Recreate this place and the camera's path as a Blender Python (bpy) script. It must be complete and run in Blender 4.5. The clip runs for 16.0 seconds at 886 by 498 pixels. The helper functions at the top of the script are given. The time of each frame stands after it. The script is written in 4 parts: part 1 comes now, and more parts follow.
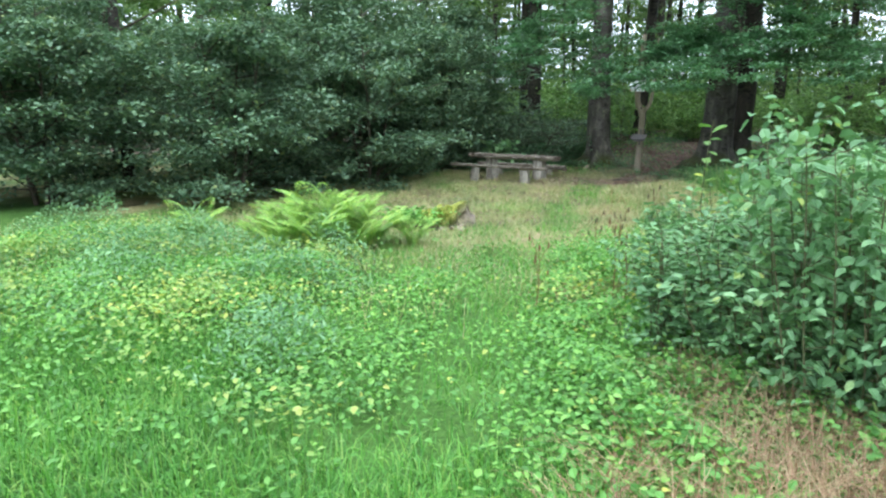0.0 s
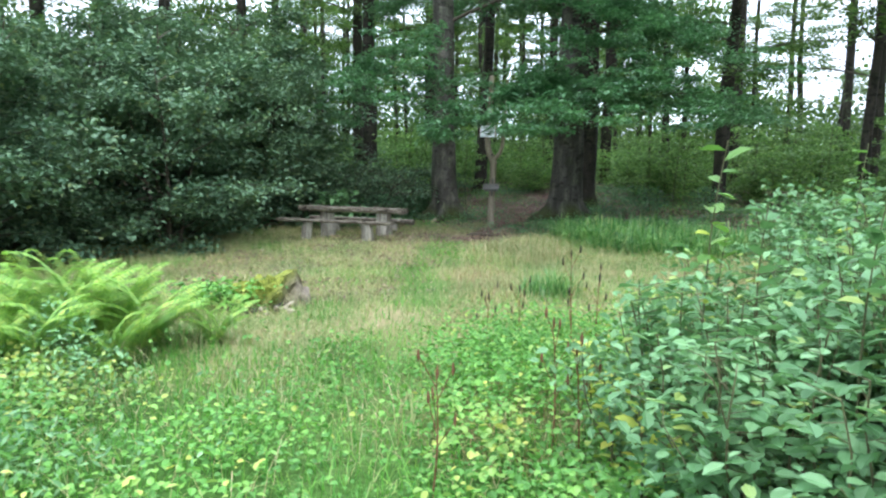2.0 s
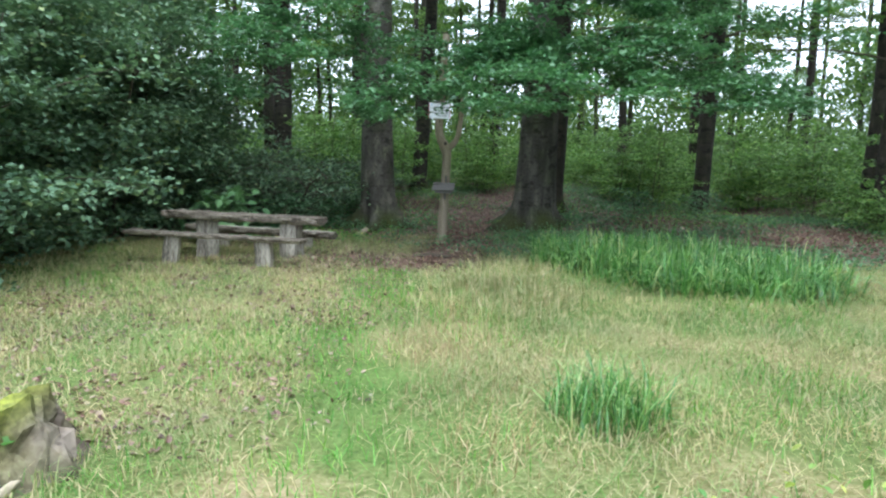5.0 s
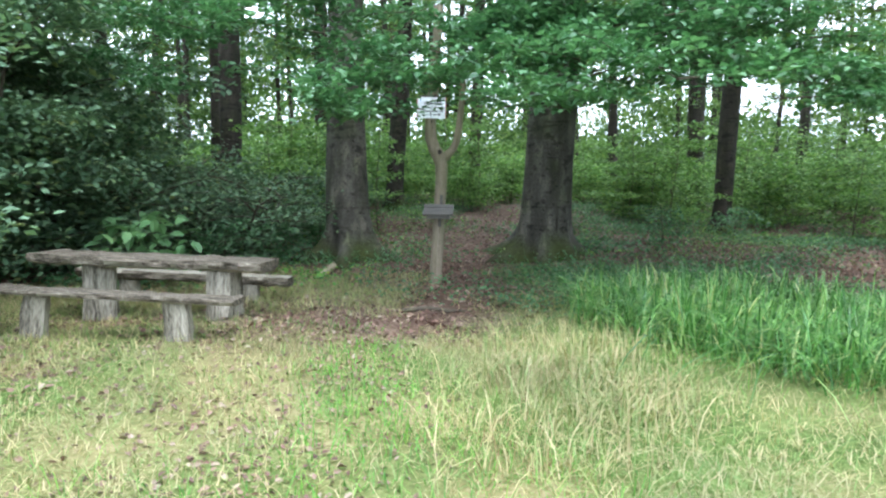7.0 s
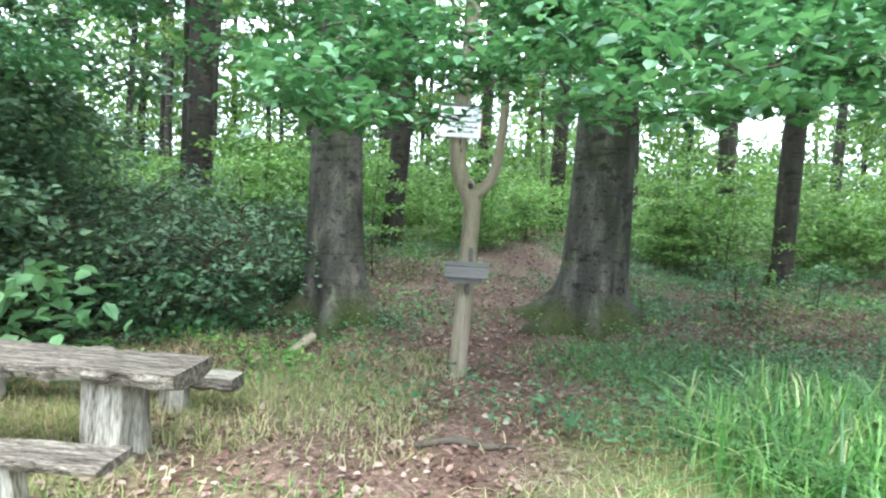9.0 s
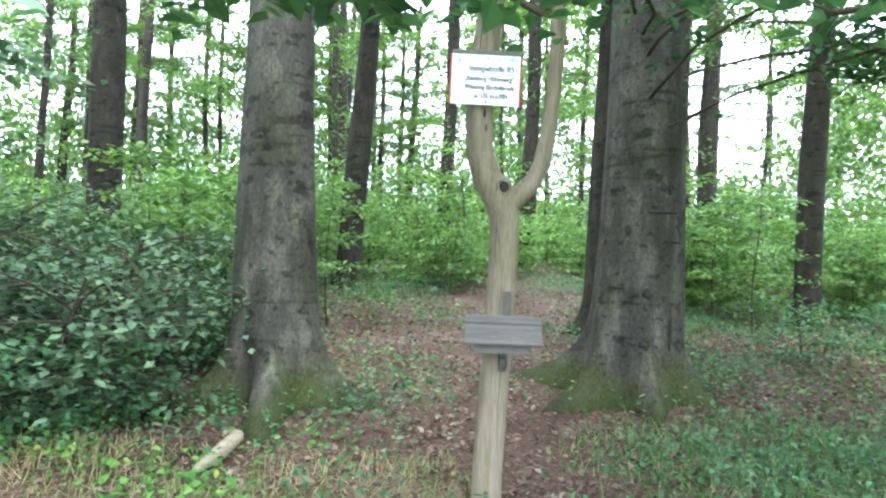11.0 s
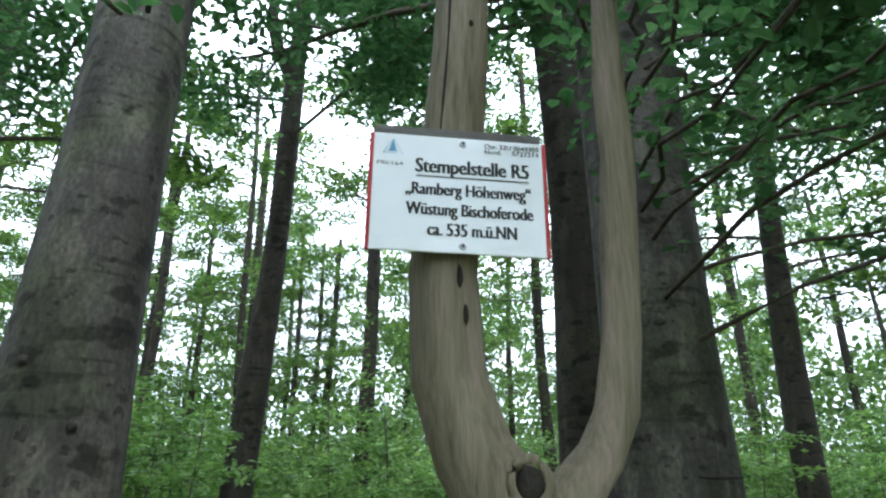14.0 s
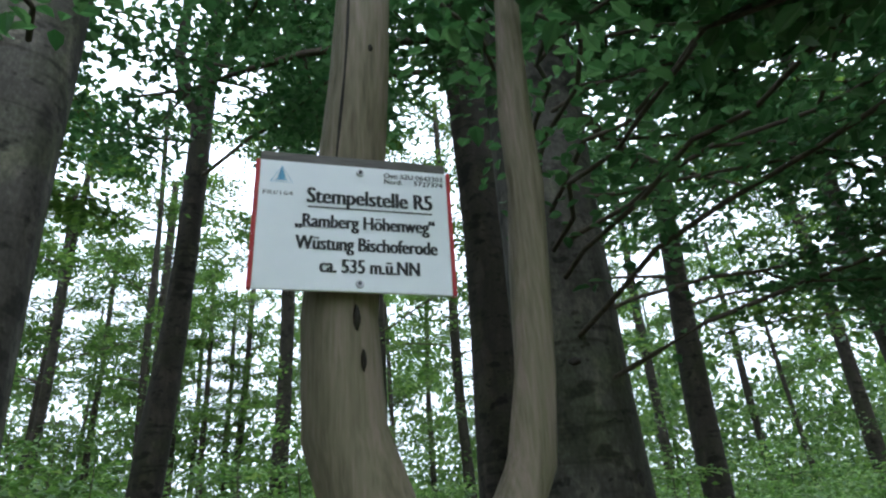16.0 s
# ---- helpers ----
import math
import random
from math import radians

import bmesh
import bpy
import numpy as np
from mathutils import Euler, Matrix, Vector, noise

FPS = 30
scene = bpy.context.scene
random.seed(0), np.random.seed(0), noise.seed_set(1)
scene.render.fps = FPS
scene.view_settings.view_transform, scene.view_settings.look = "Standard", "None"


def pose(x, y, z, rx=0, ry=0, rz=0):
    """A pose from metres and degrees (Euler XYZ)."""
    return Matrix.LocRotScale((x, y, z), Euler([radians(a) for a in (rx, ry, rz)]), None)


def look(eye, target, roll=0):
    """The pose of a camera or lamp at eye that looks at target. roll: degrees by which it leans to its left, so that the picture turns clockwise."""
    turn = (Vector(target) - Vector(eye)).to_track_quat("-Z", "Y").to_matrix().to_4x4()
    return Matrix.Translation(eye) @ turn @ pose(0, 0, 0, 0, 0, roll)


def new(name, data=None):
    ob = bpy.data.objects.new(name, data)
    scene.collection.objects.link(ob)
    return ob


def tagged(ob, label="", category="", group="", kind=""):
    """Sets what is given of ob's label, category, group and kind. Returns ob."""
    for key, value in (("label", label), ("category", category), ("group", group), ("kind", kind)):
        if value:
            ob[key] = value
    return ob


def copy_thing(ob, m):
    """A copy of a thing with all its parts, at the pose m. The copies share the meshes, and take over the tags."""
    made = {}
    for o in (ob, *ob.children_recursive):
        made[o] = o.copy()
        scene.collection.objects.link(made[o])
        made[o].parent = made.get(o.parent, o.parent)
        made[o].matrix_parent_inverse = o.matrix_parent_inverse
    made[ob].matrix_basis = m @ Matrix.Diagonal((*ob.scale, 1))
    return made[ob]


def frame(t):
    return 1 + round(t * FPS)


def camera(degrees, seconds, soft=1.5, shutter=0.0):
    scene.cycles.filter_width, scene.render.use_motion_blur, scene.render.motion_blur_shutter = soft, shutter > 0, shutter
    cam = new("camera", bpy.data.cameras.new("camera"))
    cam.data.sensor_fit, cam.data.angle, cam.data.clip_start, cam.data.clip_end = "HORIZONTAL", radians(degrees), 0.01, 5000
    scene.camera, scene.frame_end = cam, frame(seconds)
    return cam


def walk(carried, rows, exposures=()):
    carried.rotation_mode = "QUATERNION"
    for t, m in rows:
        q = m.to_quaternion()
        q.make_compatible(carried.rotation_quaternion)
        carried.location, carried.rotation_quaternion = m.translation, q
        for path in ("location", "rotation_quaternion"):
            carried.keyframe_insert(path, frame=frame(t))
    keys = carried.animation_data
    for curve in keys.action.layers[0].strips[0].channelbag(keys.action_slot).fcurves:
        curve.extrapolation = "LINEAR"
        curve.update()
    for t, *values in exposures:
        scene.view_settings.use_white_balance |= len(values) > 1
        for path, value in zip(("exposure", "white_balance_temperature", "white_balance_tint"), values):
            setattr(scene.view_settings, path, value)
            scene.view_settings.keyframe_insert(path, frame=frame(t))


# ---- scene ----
cam = camera(69.5, 16.0, soft=2.3)
PATH = [
    (0, (5.151, -17.832, 1.258), (4.08, -16.182, 0.894), 0.4),
    (0.5, (4.827, -17.32, 1.296), (3.864, -15.596, 0.98), -0.7),
    (1, (4.424, -16.779, 1.268), (3.671, -14.938, 1.055), 0.9),
    (1.5, (4.125, -16.2, 1.184), (3.486, -14.314, 0.994), -0.6),
    (2, (3.772, -15.487, 1.122), (3.155, -13.595, 0.928), 0.5),
    (2.5, (3.531, -14.915, 1.131), (3.052, -12.982, 0.951), 0.2),
    (3, (3.289, -14.248, 1.191), (2.872, -12.306, 0.957), 0.3),
    (3.5, (3.021, -13.631, 1.157), (2.584, -11.708, 0.823), 0.1),
    (4, (2.823, -12.931, 1.131), (2.396, -10.996, 0.863), 0.7),
    (4.2, (2.722, -12.63, 1.164), (2.29, -10.692, 0.92), 1.2),
    (6.3, (1.668, -9.451, 1.226), (1.375, -7.48, 1.057), 0.8),
    (6.5, (1.586, -9.166, 1.269), (1.303, -7.192, 1.11), 0.7),
    (7, (1.308, -8.558, 1.325), (1.017, -6.587, 1.158), 0.9),
    (7.5, (1.108, -7.913, 1.403), (0.835, -5.939, 1.242), 0.8),
    (8, (0.967, -7.262, 1.48), (0.7, -5.284, 1.357), 1.1),
    (8.5, (0.696, -6.541, 1.56), (0.401, -4.566, 1.458), 1.9),
    (8.7, (0.635, -6.293, 1.582), (0.347, -4.316, 1.481), 2.3),
    (10.8, (-0.1, -3.774, 1.472), (-0.228, -1.779, 1.519), 2.3),
    (11, (-0.143, -3.547, 1.492), (-0.251, -1.55, 1.526), 2.0),
    (11.5, (-0.161, -3.03, 1.532), (-0.106, -1.032, 1.455), 0.4),
    (12, (-0.14, -2.537, 1.609), (-0.061, -0.539, 1.584), -0.9),
    (12.5, (-0.208, -2.114, 1.656), (-0.106, -0.119, 1.763), -1.0),
    (13, (-0.189, -1.773, 1.727), (-0.054, 0.197, 2.041), -0.8),
    (13.5, (-0.147, -1.461, 1.811), (-0.095, 0.439, 2.434), 0.2),
    (14, (-0.247, -1.289, 1.868), (-0.124, 0.565, 2.608), -0.4),
    (14.5, (-0.285, -1.188, 1.897), (0.066, 0.594, 2.734), -3.1),
    (15, (-0.25, -1.189, 1.894), (0.178, 0.563, 2.759), -5.1),
    (15.5, (-0.213, -1.172, 1.909), (0.182, 0.589, 2.769), -4.2),
    (16, (-0.196, -1.175, 1.901), (0.178, 0.593, 2.757), -4.5),
]
walk(cam, [(t, look(e, g, r)) for t, e, g, r in PATH],
     exposures=[(0, 1.12), (1.5, 1.15), (2.5, 1.2), (4.2, 1.1), (6.5, 1.5), (7, 1.65), (8, 2.05), (8.7, 2.3), (10.8, 2.65), (11.5, 2.7), (12.5, 2.85), (13, 2.55), (13.5, 1.85), (14, 1.42), (14.5, 1.15), (15, 0.92), (16, 0.85)])

# ---- light ----
SKY_STRENGTH = 0.15
SUN_STRENGTH = 0.6
world = bpy.data.worlds.new("overcast_sky")
scene.world = world
world.use_nodes = True
wn, wl = world.node_tree.nodes, world.node_tree.links
sky = wn.new("ShaderNodeTexSky")
sky.sky_type, sky.sun_disc = "NISHITA", False
sky.sun_elevation, sky.sun_rotation = radians(68), radians(160)
cloud = wn.new("ShaderNodeMix")
cloud.data_type = "RGBA"
cloud.inputs["Factor"].default_value = 0.7
cloud.inputs["B"].default_value = (17.0, 19.5, 23.5, 1)
wl.new(sky.outputs["Color"], cloud.inputs["A"])
aim, axes, rise = wn.new("ShaderNodeTexCoord"), wn.new("ShaderNodeSeparateXYZ"), wn.new("ShaderNodeMapRange")
rise.inputs["To Min"].default_value, rise.inputs["To Max"].default_value = 0.42, 1.3
overcast = wn.new("ShaderNodeVectorMath")
overcast.operation = "SCALE"
wl.new(aim.outputs["Generated"], axes.inputs["Vector"])
wl.new(axes.outputs["Z"], rise.inputs["Value"])
wl.new(cloud.outputs["Result"], overcast.inputs["Vector"])
wl.new(rise.outputs["Result"], overcast.inputs["Scale"])
wl.new(overcast.outputs["Vector"], wn["Background"].inputs["Color"])
wn["Background"].inputs["Strength"].default_value = SKY_STRENGTH
sun = new("sun", bpy.data.lights.new("sun", "SUN"))
sun.data.energy, sun.data.angle, sun.data.color = SUN_STRENGTH, radians(25), (1.0, 0.97, 0.91)
sun.matrix_world = look((0, 0, 30), (-3.8, 10.5, 2.4))


# ---- materials ----
def node_material(name):
    m = bpy.data.materials.new(name)
    m.use_nodes = True
    return m, m.node_tree.nodes, m.node_tree.links, m.node_tree.nodes["Principled BSDF"]


def noise_node(n, l, scale, detail=4.0, stretch=(1, 1, 1)):
    tc = n.new("ShaderNodeTexCoord")
    mp = n.new("ShaderNodeMapping")
    mp.inputs["Scale"].default_value = stretch
    tx = n.new("ShaderNodeTexNoise")
    tx.inputs["Scale"].default_value, tx.inputs["Detail"].default_value = scale, detail
    l.new(tc.outputs["Object"], mp.inputs["Vector"])
    l.new(mp.outputs["Vector"], tx.inputs["Vector"])
    return tx


def ramp_node(n, l, source, stops):
    r = n.new("ShaderNodeValToRGB")
    while len(r.color_ramp.elements) < len(stops):
        r.color_ramp.elements.new(0.5)
    for e, (p, c) in zip(r.color_ramp.elements, stops):
        e.position, e.color = p, (*c, 1)
    l.new(source, r.inputs["Fac"])
    return r


def mix_node(n, l, a, b, fac, mode="MIX"):
    x = n.new("ShaderNodeMix")
    x.data_type, x.blend_type = "RGBA", mode
    for key, v in (("A", a), ("B", b), ("Factor", fac)):
        if isinstance(v, (int, float)):
            x.inputs[key].default_value = v
        elif isinstance(v, tuple):
            x.inputs[key].default_value = (*v, 1)
        else:
            l.new(v, x.inputs[key])
    return x.outputs["Result"]


def bump_node(n, l, p, height, strength, dist):
    b = n.new("ShaderNodeBump")
    b.inputs["Strength"].default_value, b.inputs["Distance"].default_value = strength, dist
    l.new(height, b.inputs["Height"])
    l.new(b.outputs["Normal"], p.inputs["Normal"])


def surface(name, stops, scale, rough=0.8, bump=0.4, dist=0.01, stretch=(1, 1, 1), fine=6.0, spec=0.3, metal=0.0):
    """Two scales of noise over a colour ramp, with relief."""
    m, n, l, p = node_material(name)
    big, small = noise_node(n, l, scale, 4, stretch), noise_node(n, l, scale * fine, 6, stretch)
    mixed = mix_node(n, l, big.outputs["Fac"], small.outputs["Fac"], 0.5)
    l.new(ramp_node(n, l, mixed, stops).outputs["Color"], p.inputs["Base Color"])
    p.inputs["Roughness"].default_value, p.inputs["Specular IOR Level"].default_value, p.inputs["Metallic"].default_value = rough, spec, metal
    bump_node(n, l, p, small.outputs["Fac"], bump, dist)
    return m


def foliage(name, stops, through_light=0.35, rough=0.5, spec=0.35):
    """Leaves: a colour for each one, patches of tone, light passing through."""
    m, n, l, p = node_material(name)
    geo = n.new("ShaderNodeNewGeometry")
    col = ramp_node(n, l, geo.outputs["Random Per Island"], stops).outputs["Color"]
    tone = ramp_node(n, l, noise_node(n, l, 0.9, 3).outputs["Fac"], [(0.3, (0.72, 0.78, 0.72)), (0.7, (1.15, 1.12, 1.0))]).outputs["Color"]
    col = mix_node(n, l, col, tone, 1.0, "MULTIPLY")
    l.new(col, p.inputs["Base Color"])
    p.inputs["Roughness"].default_value, p.inputs["Specular IOR Level"].default_value = rough, spec
    tr = n.new("ShaderNodeBsdfTranslucent")
    l.new(mix_node(n, l, col, (1.32, 1.35, 0.95), 1.0, "MULTIPLY"), tr.inputs["Color"])
    mx = n.new("ShaderNodeMixShader")
    mx.inputs["Fac"].default_value = through_light
    l.new(p.outputs["BSDF"], mx.inputs[1])
    l.new(tr.outputs["BSDF"], mx.inputs[2])
    l.new(mx.outputs["Shader"], n["Material Output"].inputs["Surface"])
    return m


def bark_material(name, stops, moss=((0.018, 0.024, 0.006), (0.06, 0.078, 0.018))):
    m, n, l, p = node_material(name)
    streak = noise_node(n, l, 5, 5, (1, 1, 0.25))
    band = noise_node(n, l, 3, 5, (0.6, 0.6, 5))
    fine = noise_node(n, l, 45, 5, (1, 1, 0.6))
    base = ramp_node(n, l, mix_node(n, l, streak.outputs["Fac"], fine.outputs["Fac"], 0.35), stops).outputs["Color"]
    dark = ramp_node(n, l, band.outputs["Fac"], [(0.3, (0.4, 0.38, 0.36)), (0.42, (1, 1, 1))]).outputs["Color"]
    base = mix_node(n, l, base, dark, 0.8, "MULTIPLY")
    scar = ramp_node(n, l, noise_node(n, l, 3.6, 3, (1, 1, 1.5)).outputs["Fac"], [(0.36, (0.3, 0.29, 0.27)), (0.42, (1, 1, 1))]).outputs["Color"]
    base = mix_node(n, l, base, scar, 0.85, "MULTIPLY")
    pocks = ramp_node(n, l, noise_node(n, l, 11, 2, (1, 1, 1.3)).outputs["Fac"], [(0.33, (0.35, 0.34, 0.32)), (0.37, (1, 1, 1))]).outputs["Color"]
    base = mix_node(n, l, base, pocks, 0.8, "MULTIPLY")
    blot = ramp_node(n, l, noise_node(n, l, 2.2, 6).outputs["Fac"], [(0.48, (0, 0, 0)), (0.62, (0.6, 0.6, 0.6))]).outputs["Color"]
    base = mix_node(n, l, base, mix_node(n, l, base, (0.8, 1.0, 0.62), 1.0, "MULTIPLY"), blot)
    pale = ramp_node(n, l, noise_node(n, l, 6.5, 6, (1, 1, 0.5)).outputs["Fac"], [(0.54, (1, 1, 1)), (0.63, (1.5, 1.48, 1.42))]).outputs["Color"]
    base = mix_node(n, l, base, pale, 1.0, "MULTIPLY")
    if moss:
        at = n.new("ShaderNodeAttribute")
        at.attribute_name = "moss"
        green = ramp_node(n, l, fine.outputs["Fac"], [(0.3, moss[0]), (0.7, moss[1])]).outputs["Color"]
        base = mix_node(n, l, base, green, at.outputs["Fac"])
    l.new(base, p.inputs["Base Color"])
    p.inputs["Roughness"].default_value, p.inputs["Specular IOR Level"].default_value = 0.85, 0.2
    bump_node(n, l, p, mix_node(n, l, band.outputs["Fac"], fine.outputs["Fac"], 0.5), 0.5, 0.02)
    return m


BARK = bark_material("beech_bark", [(0.3, (0.016, 0.0142, 0.011)), (0.5, (0.047, 0.0435, 0.035)), (0.7, (0.105, 0.098, 0.082))])
BARK_DARK = bark_material("dark_bark", [(0.3, (0.014, 0.011, 0.008)), (0.6, (0.034, 0.029, 0.022)), (0.8, (0.07, 0.062, 0.05))])
TWIG = surface("twig_bark", [(0.35, (0.03, 0.024, 0.016)), (0.7, (0.1, 0.08, 0.055))], 20)
KNOT = surface("knot_hollow", [(0.35, (0.012, 0.01, 0.008)), (0.7, (0.05, 0.042, 0.034))], 30)
BEECH = foliage("beech_leaves", [(0, (0.03, 0.095, 0.04)), (0.5, (0.06, 0.165, 0.075)), (1, (0.12, 0.25, 0.13))], 0.34, 0.42, 0.5)
CANOPY = foliage("canopy_leaves", [(0, (0.03, 0.075, 0.02)), (0.6, (0.075, 0.15, 0.04)), (1, (0.14, 0.22, 0.065))], 0.4)
YOUNG = foliage("sapling_leaves", [(0, (0.05, 0.12, 0.03)), (0.5, (0.115, 0.225, 0.065)), (0.85, (0.18, 0.31, 0.1)), (1, (0.26, 0.37, 0.13))], 0.42)
THICKET = foliage("thicket_leaves", [(0, (0.05, 0.105, 0.06)), (0.55, (0.1, 0.18, 0.11)), (0.93, (0.14, 0.23, 0.13)), (1, (0.22, 0.27, 0.11))], 0.22, 0.55, 0.3)
RASP = foliage("bramble_leaves", [(0, (0.075, 0.17, 0.07)), (0.55, (0.15, 0.3, 0.14)), (0.96, (0.23, 0.4, 0.2)), (1, (0.36, 0.42, 0.1))], 0.3, 0.5, 0.35)
PALE = foliage("willow_leaves", [(0, (0.1, 0.22, 0.05)), (0.7, (0.19, 0.32, 0.08)), (1, (0.4, 0.45, 0.09))], 0.35)
YELLOW = foliage("yellowing_leaves", [(0, (0.25, 0.36, 0.07)), (0.7, (0.42, 0.48, 0.1)), (1, (0.55, 0.5, 0.12))], 0.35)
YELLOWING = foliage("yellowing_herbs", [(0, (0.13, 0.26, 0.06)), (0.7, (0.25, 0.38, 0.1)), (1, (0.46, 0.46, 0.13))], 0.32)
HERB = foliage("herb_leaves", [(0, (0.06, 0.17, 0.035)), (0.6, (0.12, 0.3, 0.065)), (0.97, (0.2, 0.39, 0.09)), (1, (0.4, 0.42, 0.1))], 0.3)
FERN = foliage("fern_fronds", [(0, (0.15, 0.3, 0.06)), (0.7, (0.26, 0.44, 0.1)), (1, (0.4, 0.5, 0.12))], 0.4)
GRASS = foliage("green_grass", [(0, (0.04, 0.15, 0.02)), (0.7, (0.1, 0.29, 0.045)), (1, (0.22, 0.36, 0.08))], 0.3)
# bright stops also put the highlights on single sedge blades into the colour
SEDGE = foliage("sedge_blades", [(0, (0.03, 0.11, 0.025)), (0.55, (0.085, 0.23, 0.055)), (0.9, (0.22, 0.39, 0.13)), (1, (0.45, 0.42, 0.22))], 0.3, 0.36, 0.55)
STRAW = foliage("dry_grass", [(0, (0.12, 0.21, 0.06)), (0.35, (0.23, 0.28, 0.11)), (0.6, (0.35, 0.3, 0.165)), (1, (0.46, 0.375, 0.245))], 0.25, 0.6)
RUSTY = foliage("withered_grass", [(0, (0.16, 0.09, 0.05)), (0.6, (0.3, 0.19, 0.11)), (1, (0.44, 0.33, 0.21))], 0.15, 0.65)
# brown leaf tones; the paler ones also hold sky reflection as colour
LITTER = foliage("fallen_leaves", [(0, (0.06, 0.03, 0.022)), (0.5, (0.16, 0.082, 0.066)), (0.85, (0.25, 0.16, 0.13)), (1, (0.34, 0.27, 0.22))], 0.05, 0.55, 0.4)
BROWN = surface("dead_stalk", [(0.3, (0.07, 0.03, 0.015)), (0.7, (0.22, 0.1, 0.05))], 30)
SEEDHEAD = surface("seed_head", [(0.3, (0.012, 0.01, 0.008)), (0.7, (0.06, 0.045, 0.03))], 60)
STEM = surface("green_stem", [(0.3, (0.06, 0.08, 0.03)), (0.7, (0.14, 0.12, 0.06))], 20)
GREYWOOD = surface("weathered_wood", [(0.36, (0.035, 0.029, 0.021)), (0.43, (0.2, 0.178, 0.137)), (0.53, (0.34, 0.31, 0.245)), (0.68, (0.5, 0.47, 0.39))], 4, 0.85, 0.8, 0.02, (0.5, 6, 6))
LEGWOOD = surface("split_log_wood", [(0.38, (0.03, 0.026, 0.019)), (0.45, (0.13, 0.115, 0.088)), (0.55, (0.26, 0.235, 0.185)), (0.7, (0.45, 0.41, 0.34))], 3.5, 0.85, 0.7, 0.02, (4, 4, 0.6))
EDGEWOOD = surface("bark_edge_wood", [(0.38, (0.018, 0.014, 0.01)), (0.47, (0.09, 0.073, 0.052)), (0.56, (0.21, 0.18, 0.138)), (0.7, (0.42, 0.38, 0.31))], 6, 0.9, 0.9, 0.025, (0.6, 5, 5))
POSTWOOD = surface("debarked_post_wood", [(0.3, (0.1, 0.083, 0.052)), (0.5, (0.2, 0.17, 0.115)), (0.7, (0.3, 0.222, 0.19))], 4, 0.75, 0.5, 0.012, (5, 5, 0.45))
SLATE = surface("grey_board", [(0.3, (0.055, 0.05, 0.046)), (0.7, (0.16, 0.15, 0.138))], 6, 0.6, 0.4, 0.005, (0.6, 7, 7))
CHUNK = surface("pale_rotten_wood", [(0.3, (0.2, 0.16, 0.1)), (0.7, (0.48, 0.41, 0.3))], 8, 0.9, 0.6, 0.01, (1, 5, 5))
STUMP = bark_material("rotten_stump", [(0.35, (0.02, 0.015, 0.011)), (0.5, (0.09, 0.07, 0.05)), (0.65, (0.17, 0.14, 0.11))], ((0.07, 0.09, 0.012), (0.24, 0.26, 0.04)))
WHITE = surface("white_enamel", [(0.3, (0.82, 0.85, 0.89)), (0.7, (0.87, 0.89, 0.92))], 5, 0.25, 0.05, 0.001, spec=0.5)
RED = surface("red_edge", [(0.3, (0.36, 0.02, 0.025)), (0.7, (0.5, 0.05, 0.05))], 12, 0.4, 0.1, 0.002)
INK = surface("black_print", [(0.3, (0.015, 0.015, 0.017)), (0.7, (0.04, 0.04, 0.042))], 10, 0.5, 0.0)
BLUE = surface("blue_print", [(0.3, (0.1, 0.33, 0.55)), (0.7, (0.2, 0.45, 0.65))], 10, 0.5, 0.0)
STEEL = surface("screw_steel", [(0.3, (0.3, 0.3, 0.3)), (0.7, (0.5, 0.5, 0.5))], 40, 0.35, 0.1, 0.001, metal=1.0)
IRON = surface("dark_iron", [(0.3, (0.06, 0.055, 0.045)), (0.7, (0.13, 0.12, 0.1))], 30, 0.6, 0.2, 0.002, metal=0.4)


def ground_material():
    m, n, l, p = node_material("ground_soil")
    at = n.new("ShaderNodeAttribute")
    at.attribute_name = "zone"
    sep = n.new("ShaderNodeSeparateColor")
    l.new(at.outputs["Color"], sep.inputs["Color"])
    a, b = noise_node(n, l, 1.3, 5), noise_node(n, l, 28, 6)
    f = mix_node(n, l, a.outputs["Fac"], b.outputs["Fac"], 0.6)
    patch = ramp_node(n, l, noise_node(n, l, 0.55, 4).outputs["Fac"], [(0.4, (0, 0, 0)), (0.6, (0.75, 0.75, 0.75))]).outputs["Color"]
    dry = ramp_node(n, l, f, [(0.3, (0.07, 0.085, 0.03)), (0.5, (0.18, 0.165, 0.07)), (0.7, (0.32, 0.25, 0.15))]).outputs["Color"]
    green = ramp_node(n, l, f, [(0.3, (0.025, 0.06, 0.012)), (0.7, (0.09, 0.19, 0.04))]).outputs["Color"]
    # soil under leaves, greyed to take in the sky's reflection on them
    litter = ramp_node(n, l, f, [(0.3, (0.035, 0.021, 0.015)), (0.5, (0.105, 0.066, 0.048)), (0.7, (0.24, 0.175, 0.14))]).outputs["Color"]
    col = mix_node(n, l, mix_node(n, l, green, mix_node(n, l, dry, green, patch), sep.outputs["Green"]), litter, sep.outputs["Red"])
    l.new(col, p.inputs["Base Color"])
    p.inputs["Roughness"].default_value, p.inputs["Specular IOR Level"].default_value = 0.95, 0.1
    bump_node(n, l, p, b.outputs["Fac"], 0.8, 0.04)
    return m


GROUND = ground_material()

# ---- mesh helpers ----
KNOT_Y = np.array([-500, -25, -18, -14, -9, -6, -4, -2, 0, 2, 4, 6, 9, 14, 30, 500.0])
KNOT_Z = np.array([-0.5, -0.45, -0.38, -0.4, -0.33, -0.22, -0.07, 0.03, 0.11, 0.18, 0.4, 0.55, 0.95, 1.3, 1.6, 1.6])


